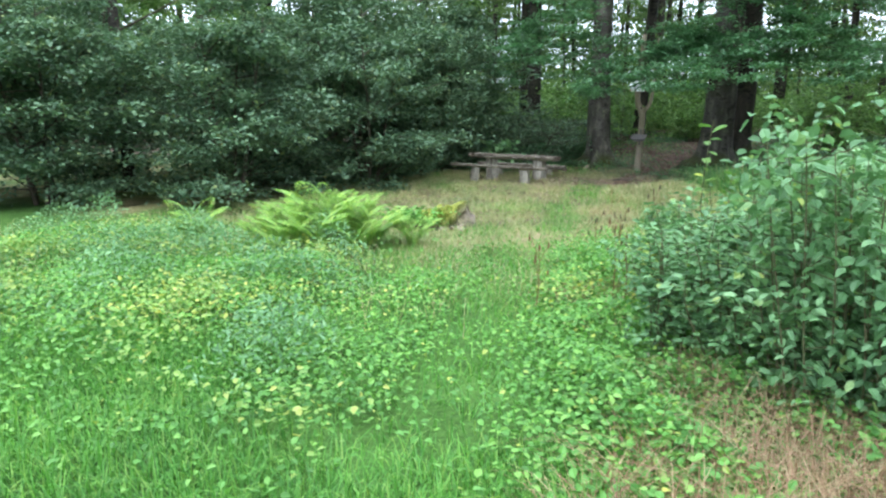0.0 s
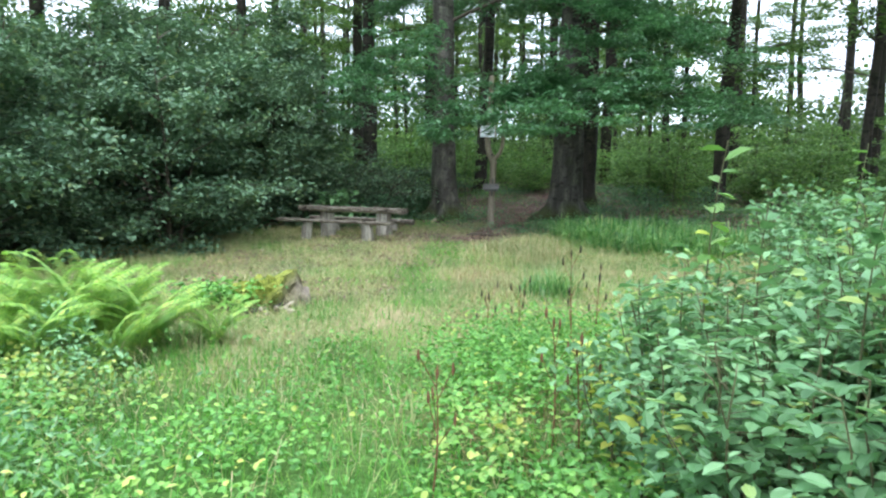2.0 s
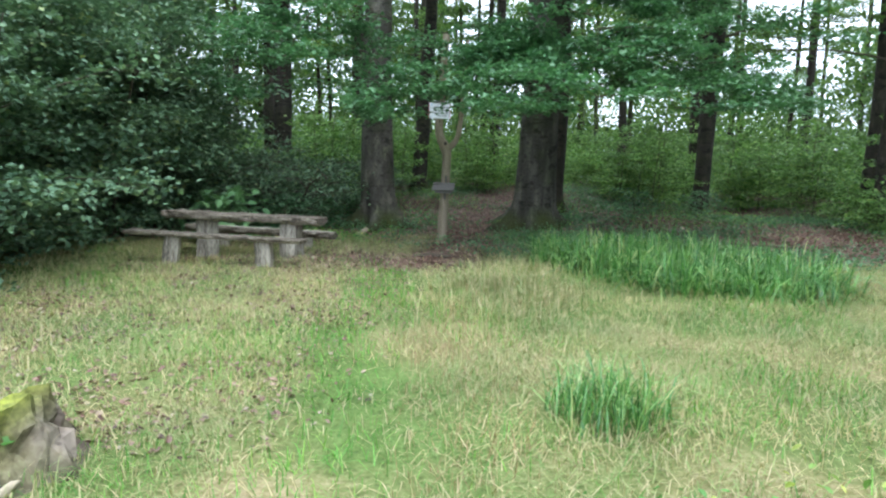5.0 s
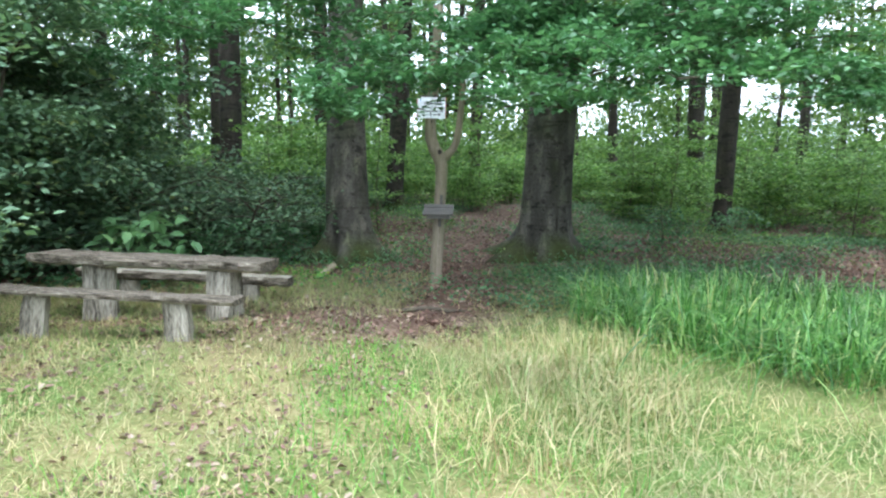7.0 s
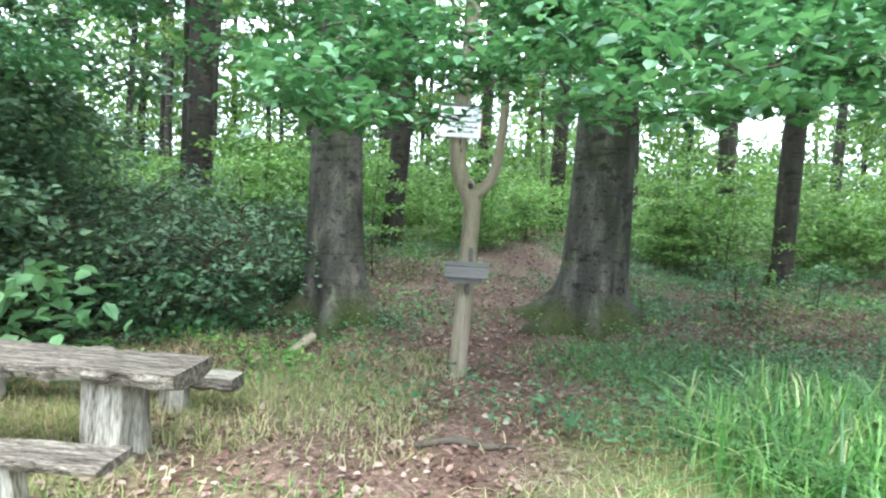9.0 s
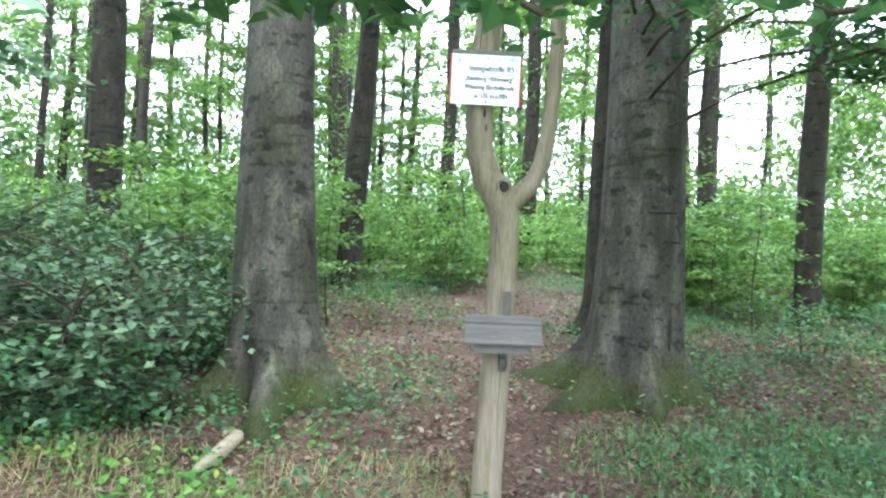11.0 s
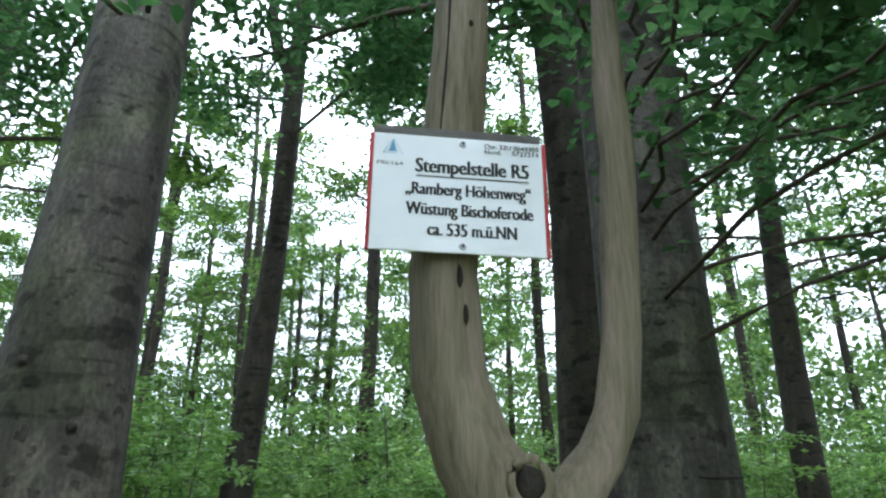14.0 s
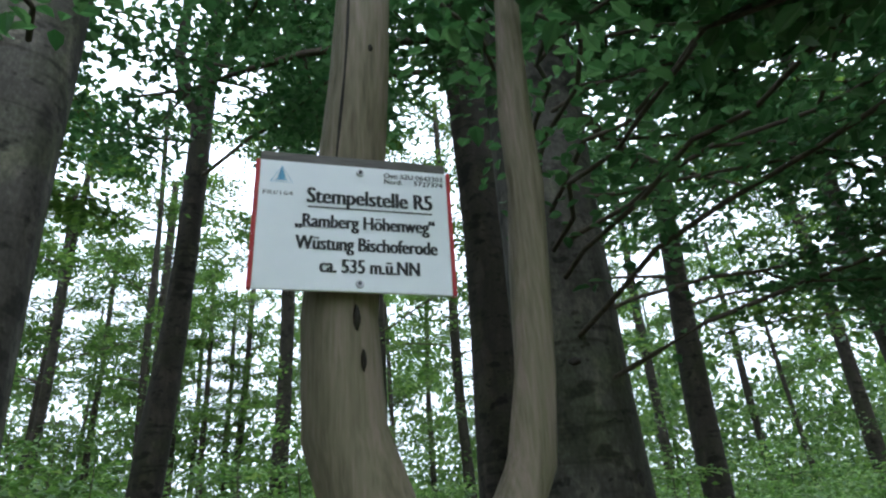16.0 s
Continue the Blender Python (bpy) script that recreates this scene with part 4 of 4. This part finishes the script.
# ---- ferns ----
def fern(m, seed, fronds, length, label, group="ferns"):
    r = np.random.default_rng(seed)
    t = thing("fern", m, label, "fern", group)
    for k in range(fronds):
        az, ln, arch = 2.4 * k + r.uniform(-0.3, 0.3), length * r.uniform(0.7, 1.1), r.uniform(0.9, 1.75)
        d, s = np.array([math.cos(az), math.sin(az), 0]), np.array([-math.sin(az), math.cos(az), 0])
        v = []
        for i in range(30):
            f = 0.1 + 0.9 * i / 30
            c = d * ln * 0.66 * f ** 1.3 + np.array([0, 0, 1]) * ln * (arch * f - 0.5 * arch * f * f)
            w = ln * 0.2 * math.sin(math.pi * min(1, f * 0.8 + 0.2)) ** 0.8 + 0.008
            g = d * ln * 0.016
            for q in (-1, 1):
                tip = c + s * q * w + d * w * 0.35 - np.array([0, 0, w * 0.22])
                midp = c + s * q * w * 0.5 + d * w * 0.15 + np.array([0, 0, 0.006])
                v.append([c - g * 0.6, midp - g, tip, midp + g])
        part("frond", islands("frond", np.array(v), [(0, 1, 2, 3)], FERN), t)
    return t


for k, (x, y, n, ln) in enumerate([(-1.1, -11.25, 26, 1.0), (-0.5, -11.0, 24, 0.9), (-1.7, -10.9, 24, 0.95), (-0.75, -11.8, 22, 0.8), (-2.9, -12.1, 14, 0.8), (-2.1, -11.6, 11, 0.6), (-0.05, -10.6, 13, 0.6), (-1.4, -11.7, 18, 0.75), (-1.2, -10.6, 20, 0.85), (-1.9, -11.4, 18, 0.75), (-0.9, -11.0, 22, 0.8), (-0.3, -11.5, 14, 0.65), (-1.05, -12.1, 14, 0.6), (-2.3, -10.9, 14, 0.7)]):
    fern(pose(x, y, hz(x, y)), 140 + k, n, ln, "bright green fern with arching feathery fronds")


# ---- stump ----
def stump(m):
    t = thing("tree_stump", m, "rotten mossy tree stump with crumbling edges", "stump")
    seg, v = 40, []
    q = np.linspace(0, 2 * np.pi, seg, endpoint=False)
    rows = [(-0.1, 0.4), (0.0, 0.34), (0.06, 0.31), (0.11, 0.29), (0.16, 0.27), (0.21, 0.25), (0.26, 0.23), (0.3, 0.2), (0.31, 0.15), (0.26, 0.1), (0.2, 0.03)]
    for z, rad in rows:
        jag = np.array([noise.noise(Vector((3 * math.cos(a), 3 * math.sin(a), z * 4))) + 0.6 * noise.noise(Vector((9 * math.cos(a), 9 * math.sin(a), z * 22))) for a in q])
        zz = z + (0.14 * jag + 0.08 * np.cos(q)) * (z > 0.1)
        v.append(np.stack([rad * (1 + 0.35 * jag) * np.cos(q), rad * (1 + 0.35 * jag) * np.sin(q), zz], 1))
    n = len(rows)
    i, k = np.meshgrid(np.arange(n - 1), np.arange(seg), indexing="ij")
    j = (k + 1) % seg
    co = np.concatenate(v)
    me = quad_mesh("wood", co, np.stack([i * seg + k, i * seg + j, (i + 1) * seg + j, (i + 1) * seg + k], -1).reshape(-1, 4), STUMP)
    me.attributes.new("moss", "FLOAT", "POINT").data.foreach_set("value", np.clip(0.5 * np.sin(co[:, 0] * 9 + 4 * co[:, 1] + 2.5) + 3.4 * co[:, 2] - 1.4 * co[:, 0] - 0.2, 0, 0.95).astype(np.float32))
    part("wood", me, t)


stump(pose(-0.62, -8.85, hz(-0.62, -8.85), 0, 0, 20) @ Matrix.Diagonal((1.55, 1.2, 0.95, 1)))
rr = np.random.default_rng(31)
for k in range(16):
    x, y = -0.45 + rr.normal(0, 0.3), -9.15 + rr.normal(0, 0.14)
    crumb = Tubes().add([(0, 0, 0), (0.02, 0, 0.004), (0.1, 0.01, 0.012), (0.13, 0, 0.01)], [0.004, 0.028, 0.022, 0.004], 6, 0.8).mesh("wood_crumb", CHUNK if k % 3 else KNOT)
    tagged(new("wood_crumb", crumb), "crumbled piece of rotten wood beside the stump", "wood", "stump crumbs").matrix_basis = pose(x, y, hz(x, y) + 0.02, 0, rr.uniform(-25, 10), rr.uniform(0, 360))
xy = scatter(47, 1900, -1.9, -0.3, -9.6, -8.6, lambda x, y: ramp01(1.3 - np.hypot((x + 1.0) / 0.8, (y + 9.05) / 0.45)))
tagged(new("strawberry_plants", leaves("strawberry_plants", raised(xy, r2.uniform(0.05, 0.3, len(xy))), 0.075, HERB, 48, 0.7, 0, 0.35)), "leafy green plants growing over the stump's side", "herbs", kind="stuff")


# ---- dead stalks ----
def dead_stalk(m, seed, h, label, heads=10, material=BROWN):
    r = np.random.default_rng(seed)
    t = thing("dead_stalk", m, label, "stalk", "stalks")
    st = Tubes().add([(0.02 * math.sin(3 * f), 0.03 * f, h * f) for f in np.linspace(-0.05, 1, 6)], [0.006, 0.005, 0.005, 0.004, 0.003, 0.002], 6)
    ends = []
    for k in range(5):
        f = 0.4 + 0.12 * k
        a = 2.4 * k
        e = (0.02 + 0.09 * math.cos(a), 0.09 * math.sin(a), h * f + 0.16)
        st.add([(0.01, 0.02, h * f), e], [0.003, 0.002], 4)
        ends.append(e)
    part("stem", st.mesh("stem", BROWN), t)
    for e in ends + [(0.01, 0.03, h)]:
        sd = Tubes().add([(e[0], e[1], e[2] + 0.07 * f - 0.035) for f in np.linspace(0, 1, 6)], [0.002, 0.006, 0.008, 0.007, 0.005, 0.001], 7, 0.6)
        part("seed_head", sd.mesh("seed_head", material), t)


for k, (x, y, h, mt) in enumerate([(2.83, -12.73, 0.62, BROWN), (3.29, -12.0, 0.75, BROWN), (3.45, -12.1, 0.65, BROWN), (3.2, -10.3, 0.95, SEEDHEAD), (2.7, -9.9, 0.6, SEEDHEAD), (2.45, -10.1, 0.55, SEEDHEAD), (3.35, -9.9, 0.7, SEEDHEAD)]):
    dead_stalk(pose(x, y, hz(x, y), 0, 0, 40 * k), 160 + k, h, "withered brown stalk with dark seed heads", material=mt)


# ---- picnic table of split logs ----
def slab(name, length, depth, thick, seed, material=GREYWOOD):
    """A split log: flat sawn top, ragged waney edges, rounded underside."""
    r = np.random.default_rng(seed)
    nx = 90
    prof = [(-0.5, 0.0), (-0.2, 0.012), (0.2, 0.012), (0.5, 0.0), (0.53, -0.3), (0.5, -0.7), (0.25, -1.0), (-0.25, -1.0), (-0.5, -0.7), (-0.53, -0.3)]
    v = []
    for i in range(nx):
        x = -length * i / (nx - 1)
        for a, b in prof:
            e = noise.noise(Vector((x * 9 + seed, a * 5, b * 2)))
            big = noise.noise(Vector((x * 1.6 + seed, 3.0, a)))
            flat = b > -0.1 and abs(a) < 0.4
            v.append((x + (0.02 * e if i in (0, nx - 1) else 0), depth * a * (1 + (0.0 if flat else 0.2 * e + 0.1 * big)), thick * (b if b > -0.1 else b * (1 + 0.3 * e + 0.15 * big)) + 0.008 * big + (0.004 * e if flat else 0.014 * e)))
    k = len(prof)
    f = [(i * k + j, i * k + (j + 1) % k, (i + 1) * k + (j + 1) % k, (i + 1) * k + j) for i in range(nx - 1) for j in range(k)]
    bm = bmesh.new()
    vs = [bm.verts.new(q) for q in v]
    for q in f:
        bm.faces.new([vs[n] for n in q])
    bm.faces.new(vs[:k])
    bm.faces.new(vs[-k:][::-1])
    bmesh.ops.recalc_face_normals(bm, faces=bm.faces)
    for face in bm.faces:
        face.material_index = 0 if face.normal.z > 0.6 else 1
    me = bm_mesh(name, bm, material)
    me.materials.append(EDGEWOOD)
    return me


def split_leg(h, w, d, seed, flare=1.15):
    """Half a log stood on end, flat to one side, split and worn."""
    prof = [(-0.5, -0.35), (-0.2, -0.5), (0.15, -0.48), (0.5, -0.3), (0.52, 0.25), (0.2, 0.5), (-0.25, 0.48), (-0.52, 0.2)]
    bm, rows = bmesh.new(), []
    for i in range(10):
        f = i / 9
        s = flare + (1 - flare) * f
        rows.append([bm.verts.new((w * a * s * (1 + 0.22 * noise.noise(Vector((a * 3 + seed, b * 3, f * 1.5)))), d * b * s * (1 + 0.22 * noise.noise(Vector((a * 3, b * 3 + seed, f * 1.5)))), -0.12 + (h + 0.12) * f)) for a, b in prof])
    for p, q in zip(rows, rows[1:]):
        for j in range(8):
            bm.faces.new((p[j], p[(j + 1) % 8], q[(j + 1) % 8], q[j]))
    bm.faces.new(rows[-1])
    bm.faces.new(rows[0][::-1])
    return bm_mesh("leg", bm, LEGWOOD)


BASE = -0.02


def seat(name, x, y, z, length, depth, thick, legs, seed, label, category, leg_w, turn):
    """A split-log top on log legs; each leg: place along the top, lean, width."""
    t = thing(name, pose(x, y, BASE, 0, 1.2, turn), label, category, "picnic set")
    part("tabletop" if category == "table" else "seat", slab("slab", length, depth, thick, seed), t, at=pose(0, 0, z))
    for k, (u, v, lean, wide) in enumerate(legs):
        part("leg", split_leg(z - thick * 0.75, leg_w * wide, leg_w * 0.75, seed + k), t, at=pose(u, v, 0, 0, lean, 14 * (k - 0.5)))
    return t


seat("picnic_table", -1.42, -2.36, 0.645, 2.42, 0.5, 0.115, ((-0.5, -0.06, 2, 1.0), (-0.4, 0.12, -3, 0.6), (-1.8, 0, -2, 1.2)), 3, "weathered grey picnic table of one thick split log on log legs", "table", 0.24, 5)
seat("log_bench", -1.36, -3.17, 0.385, 2.62, 0.27, 0.06, ((-0.55, 0, -7, 1.15), (-1.95, 0, 5, 1.0)), 5, "weathered split-log bench on short log legs", "bench", 0.2, 4)
seat("log_bench", -1.55, -1.45, 0.36, 2.6, 0.25, 0.11, ((-0.5, 0, 4, 1.0), (-1.98, 0, -3, 1.0)), 8, "weathered half-round log bench on short log legs", "bench", 0.2, 3)


# ---- the post ----
def rounded_box(name, sx, sy, sz, material, bevel=0.004):
    bm = bmesh.new()
    bmesh.ops.create_cube(bm, size=1)
    bmesh.ops.scale(bm, vec=(sx, sy, sz), verts=bm.verts)
    bmesh.ops.bevel(bm, geom=list(bm.edges), offset=bevel, segments=2, affect="EDGES", profile=0.6)
    return bm_mesh(name, bm, material)


def disc(name, r, depth, material, seg=18):
    bm = bmesh.new()
    bmesh.ops.create_cone(bm, cap_ends=True, segments=seg, radius1=r, radius2=r * 0.75, depth=depth)
    bmesh.ops.rotate(bm, matrix=Euler((math.pi / 2, 0, 0)).to_matrix(), verts=bm.verts)
    return bm_mesh(name, bm, material)


POST_Z = hz(-0.03, 0.02)
post = thing("forked_post", pose(-0.03, 0.02, POST_Z), "debarked forked tree trunk standing as a signpost", "signpost")
B = POST_Z
trunk_pts = [(-0.02, 0, -0.2), (-0.015, 0, 0.2), (0, 0, 0.6), (0.015, 0, 1.0), (0.03, 0, 1.4), (0.03, 0, 1.6), (0.0, 0, 1.72), (-0.07, 0.005, 1.83), (-0.12, 0.01, 1.98), (-0.128, 0.015, 2.2), (-0.11, 0.02, 2.5), (-0.085, 0.02, 2.8), (-0.06, 0.02, 3.2), (-0.035, 0.02, 3.7)]
part("trunk", Tubes().add(trunk_pts, [0.088, 0.085, 0.082, 0.08, 0.079, 0.085, 0.096, 0.084, 0.078, 0.077, 0.076, 0.072, 0.066, 0.06], 22, 0.12).mesh("trunk", POSTWOOD), post)
arm = [(0.01, 0, 1.63), (0.065, 0, 1.7), (0.13, 0.003, 1.755), (0.19, 0.006, 1.825), (0.23, 0.01, 1.92), (0.256, 0.015, 2.08), (0.28, 0.02, 2.32), (0.297, 0.02, 2.52), (0.297, 0.02, 2.72), (0.312, 0.02, 2.95), (0.335, 0.02, 3.3), (0.35, 0.02, 3.6)]
part("fork_arm", Tubes().add(arm, [0.06, 0.062, 0.056, 0.05, 0.046, 0.043, 0.041, 0.042, 0.039, 0.035, 0.03, 0.026], 16, 0.3).mesh("fork_arm", POSTWOOD), post, "thinner branch of the fork")


def pit(x, y, z, w, h):
    bm = bmesh.new()
    bmesh.ops.create_uvsphere(bm, u_segments=14, v_segments=8, radius=0.5)
    for v in bm.verts:
        v.co = Vector((v.co.x * w, v.co.y * 0.02, v.co.z * h)) * (1 + 0.3 * noise.noise(v.co * 5))
    part("knot_hole", bm_mesh("knot_hole", bm, KNOT, True), post, at=pose(x, y, z))


callus = Tubes().add([(0.02 + 0.036 * math.cos(q), -0.088, 1.775 + 0.043 * math.sin(q)) for q in np.linspace(0, 2 * math.pi, 17)], [0.011] * 17, 7, 0.4)
part("knot_rim", callus.mesh("knot_rim", POSTWOOD), post, "swollen wood round the knot hole")
pit(0.02, -0.092, 1.775, 0.05, 0.06)
pit(-0.1, -0.062, 2.18, 0.014, 0.05)
pit(-0.088, -0.06, 2.1, 0.01, 0.04)
pit(-0.06, -0.048, 2.85, 0.012, 0.02)
crack = [(-0.14 + 0.05 * ramp01((z - 2.4) / 1.2) + 0.01 * math.sin(5 * z), 0.02 - math.sqrt(max(0.0005, (0.076 - 0.012 * max(0, z - 2.5)) ** 2 - 0.0006)) - 0.001, z) for z in np.linspace(2.0, 3.6, 22)]
part("crack", Tubes().add(crack, [0.0022 + 0.0018 * math.sin(i * 0.9) ** 2 for i in range(22)], 6).mesh("crack", KNOT), post, "dark drying crack")
for x, z0, z1 in ((0.02, 0.35, 0.95), (-0.03, 1.1, 1.7), (0.05, 1.2, 1.55)):
    pts = [(x + 0.006 * math.sin(9 * z) + 0.01, -math.sqrt(0.0801 ** 2 - x * x), z) for z in np.linspace(z0, z1, 10)]
    part("crack", Tubes().add(pts, [0.001, 0.0015, 0.002, 0.0015, 0.001, 0.0015, 0.002, 0.0015, 0.001, 0.0005], 5).mesh("crack", KNOT), post)

# stamp box with a sloping lid
box = thing("stamp_box", pose(-0.01, -0.03, B), "small weathered wooden stamp box with a sloping board lid", "box")
part("lid", rounded_box("lid_board", 0.4, 0.2, 0.018, SLATE, 0.003), box, at=pose(0.015, -0.165, 1.005, 38, 0, 0))
part("lid_batten", rounded_box("batten", 0.395, 0.06, 0.016, SLATE, 0.003), box, at=pose(0.01, -0.115, 1.058, 38, 0, 0))
part("body", rounded_box("body", 0.3, 0.13, 0.075, SLATE, 0.004), box, at=pose(0.01, -0.135, 0.93))
part("strap", rounded_box("strap", 0.042, 0.012, 0.16, IRON, 0.003), box, "dark metal strap", at=pose(0.035, -0.062, 1.13))
part("latch", rounded_box("latch", 0.045, 0.03, 0.12, IRON, 0.008), box, "dark hanging latch", at=pose(0.02, -0.075, 0.84))
part("hasp", Tubes().add([(0.0, 0, 0.03), (0.018, 0, 0.02), (0.02, 0, -0.02), (0.0, 0, -0.035), (-0.02, 0, -0.02), (-0.018, 0, 0.02), (0.0, 0, 0.03)], [0.004] * 7, 6).mesh("hasp", KNOT), box, at=pose(0.02, -0.095, 0.83))

# sign board
sign = thing("sign_board", pose(-0.131, -0.068, 2.488, 0, 1.0, 3.5), "white printed hiking sign with red edges on a grey board", "sign")
part("backing", rounded_box("backing", 0.375, 0.014, 0.29, SLATE, 0.003), sign, "grey weathered backing board", at=pose(0, 0.012, 0.012))
part("panel", rounded_box("panel", 0.378, 0.006, 0.274, WHITE, 0.002), sign, "white enamel panel", at=pose(0, 0, -0.006))
for x in (-1, 1):
    part("edge", rounded_box("edge", 0.009, 0.016, 0.274, RED, 0.002), sign, "red painted edge", at=pose(x * 0.1905, 0.003, -0.006))
for z in (0.115, -0.127):
    part("screw", disc("screw", 0.0085, 0.006, STEEL), sign, "steel screw", at=pose(0.008, -0.005, z))
    part("washer", disc("washer", 0.004, 0.003, INK), sign, at=pose(0.008, -0.009, z))


def lettering(text, x, z, size, width, material=INK, bold=0.0, label=""):
    cu = bpy.data.curves.new("lettering", "FONT")
    cu.body, cu.size, cu.resolution_u = text, size, 3
    tmp = new("lettering_source", cu)
    me = bpy.data.meshes.new_from_object(tmp.evaluated_get(bpy.context.evaluated_depsgraph_get()))
    bpy.data.objects.remove(tmp)
    xs = [v.co.x for v in me.vertices]
    k = width / (max(xs) - min(xs))
    for v in me.vertices:
        v.co.x = (v.co.x - min(xs)) * k
    bm = bmesh.new()
    for k in ((-1, 0, 1) if bold else (0,)):
        n = len(bm.verts)
        bm.from_mesh(me)
        bm.verts.ensure_lookup_table()
        for v in bm.verts[n:]:
            v.co += Vector((k * bold, 0, 0.00015 * k))
    me = bm_mesh("lettering", bm, material)
    part("lettering", me, sign, label or "black lettering", at=pose(x, -0.0042, z, 90, 0, 0))


lettering("Stempelstelle R5", -0.094, 0.04, 0.049, 0.247, bold=0.0017)
lettering("„Ramberg Höhenweg“", -0.114, -0.013, 0.041, 0.27, bold=0.0015)
lettering("Wüstung Bischoferode", -0.112, -0.06, 0.041, 0.271, bold=0.0015)
lettering("ca. 535 m.ü.NN", -0.066, -0.106, 0.041, 0.188, bold=0.0015)
lettering("Ost: 32U 0643303", 0.056, 0.109, 0.016, 0.122, bold=0.0003)
lettering("Nord:", 0.057, 0.095, 0.016, 0.036, bold=0.0003)
lettering("5727374", 0.118, 0.095, 0.016, 0.06, bold=0.0003)
lettering("FRI/164", -0.178, 0.052, 0.014, 0.056)
part("rule", rounded_box("rule", 0.245, 0.001, 0.0028, INK, 0.0002), sign, at=pose(0.03, -0.0038, 0.031))
# plain emblem: a triangle with a fir in it
emblem = Tubes()
emblem.add([(-0.165, -0.0036, 0.082), (-0.145, -0.0036, 0.118), (-0.124, -0.0036, 0.082), (-0.165, -0.0036, 0.082)], [0.001] * 4, 4)
for a, b, w in ((0.086, 0.1, 0.011), (0.094, 0.108, 0.008), (0.102, 0.116, 0.005)):
    emblem.add([(-0.145, -0.0034, a), (-0.145, -0.0034, b)], [w, 0.0005], 4)
me = emblem.mesh("emblem", BLUE)
for v in me.vertices:
    v.co.y = -0.0036 + (v.co.y + 0.0036) * 0.05
part("emblem", me, sign, "pale blue triangular emblem")

# ---- wood on the ground ----
def stick(name, pts, radii, material, label, category):
    t = Tubes().add(pts, radii, 9, 0.5).mesh(name, material)
    tagged(new(name, t), label, category)


def on_ground(x, y, r):
    return (x, y, hz(x, y) + r)


stick("wood_chunk", [on_ground(-1.86, 0.3, 0.03), on_ground(-1.84, 0.38, 0.04), on_ground(-1.8, 0.58, 0.07), on_ground(-1.74, 0.78, 0.12), on_ground(-1.73, 0.82, 0.12)], [0.005, 0.035, 0.048, 0.042, 0.012], CHUNK, "pale rotten piece of wood lying in the grass", "wood")
stick("fallen_branch", [on_ground(-0.15, -1.75, 0.02), on_ground(0.1, -1.6, 0.03), on_ground(0.35, -1.65, 0.025), on_ground(0.6, -1.55, 0.01)], [0.02, 0.03, 0.022, 0.008], TWIG, "short dead branch on the fallen leaves", "branch")
stick("fallen_branch", [on_ground(4.7, -0.9, 0.3), on_ground(5.2, -0.7, 0.28), on_ground(5.9, -0.5, 0.24)], [0.014, 0.012, 0.006], TWIG, "thin dead branch lying across the sedge", "branch")
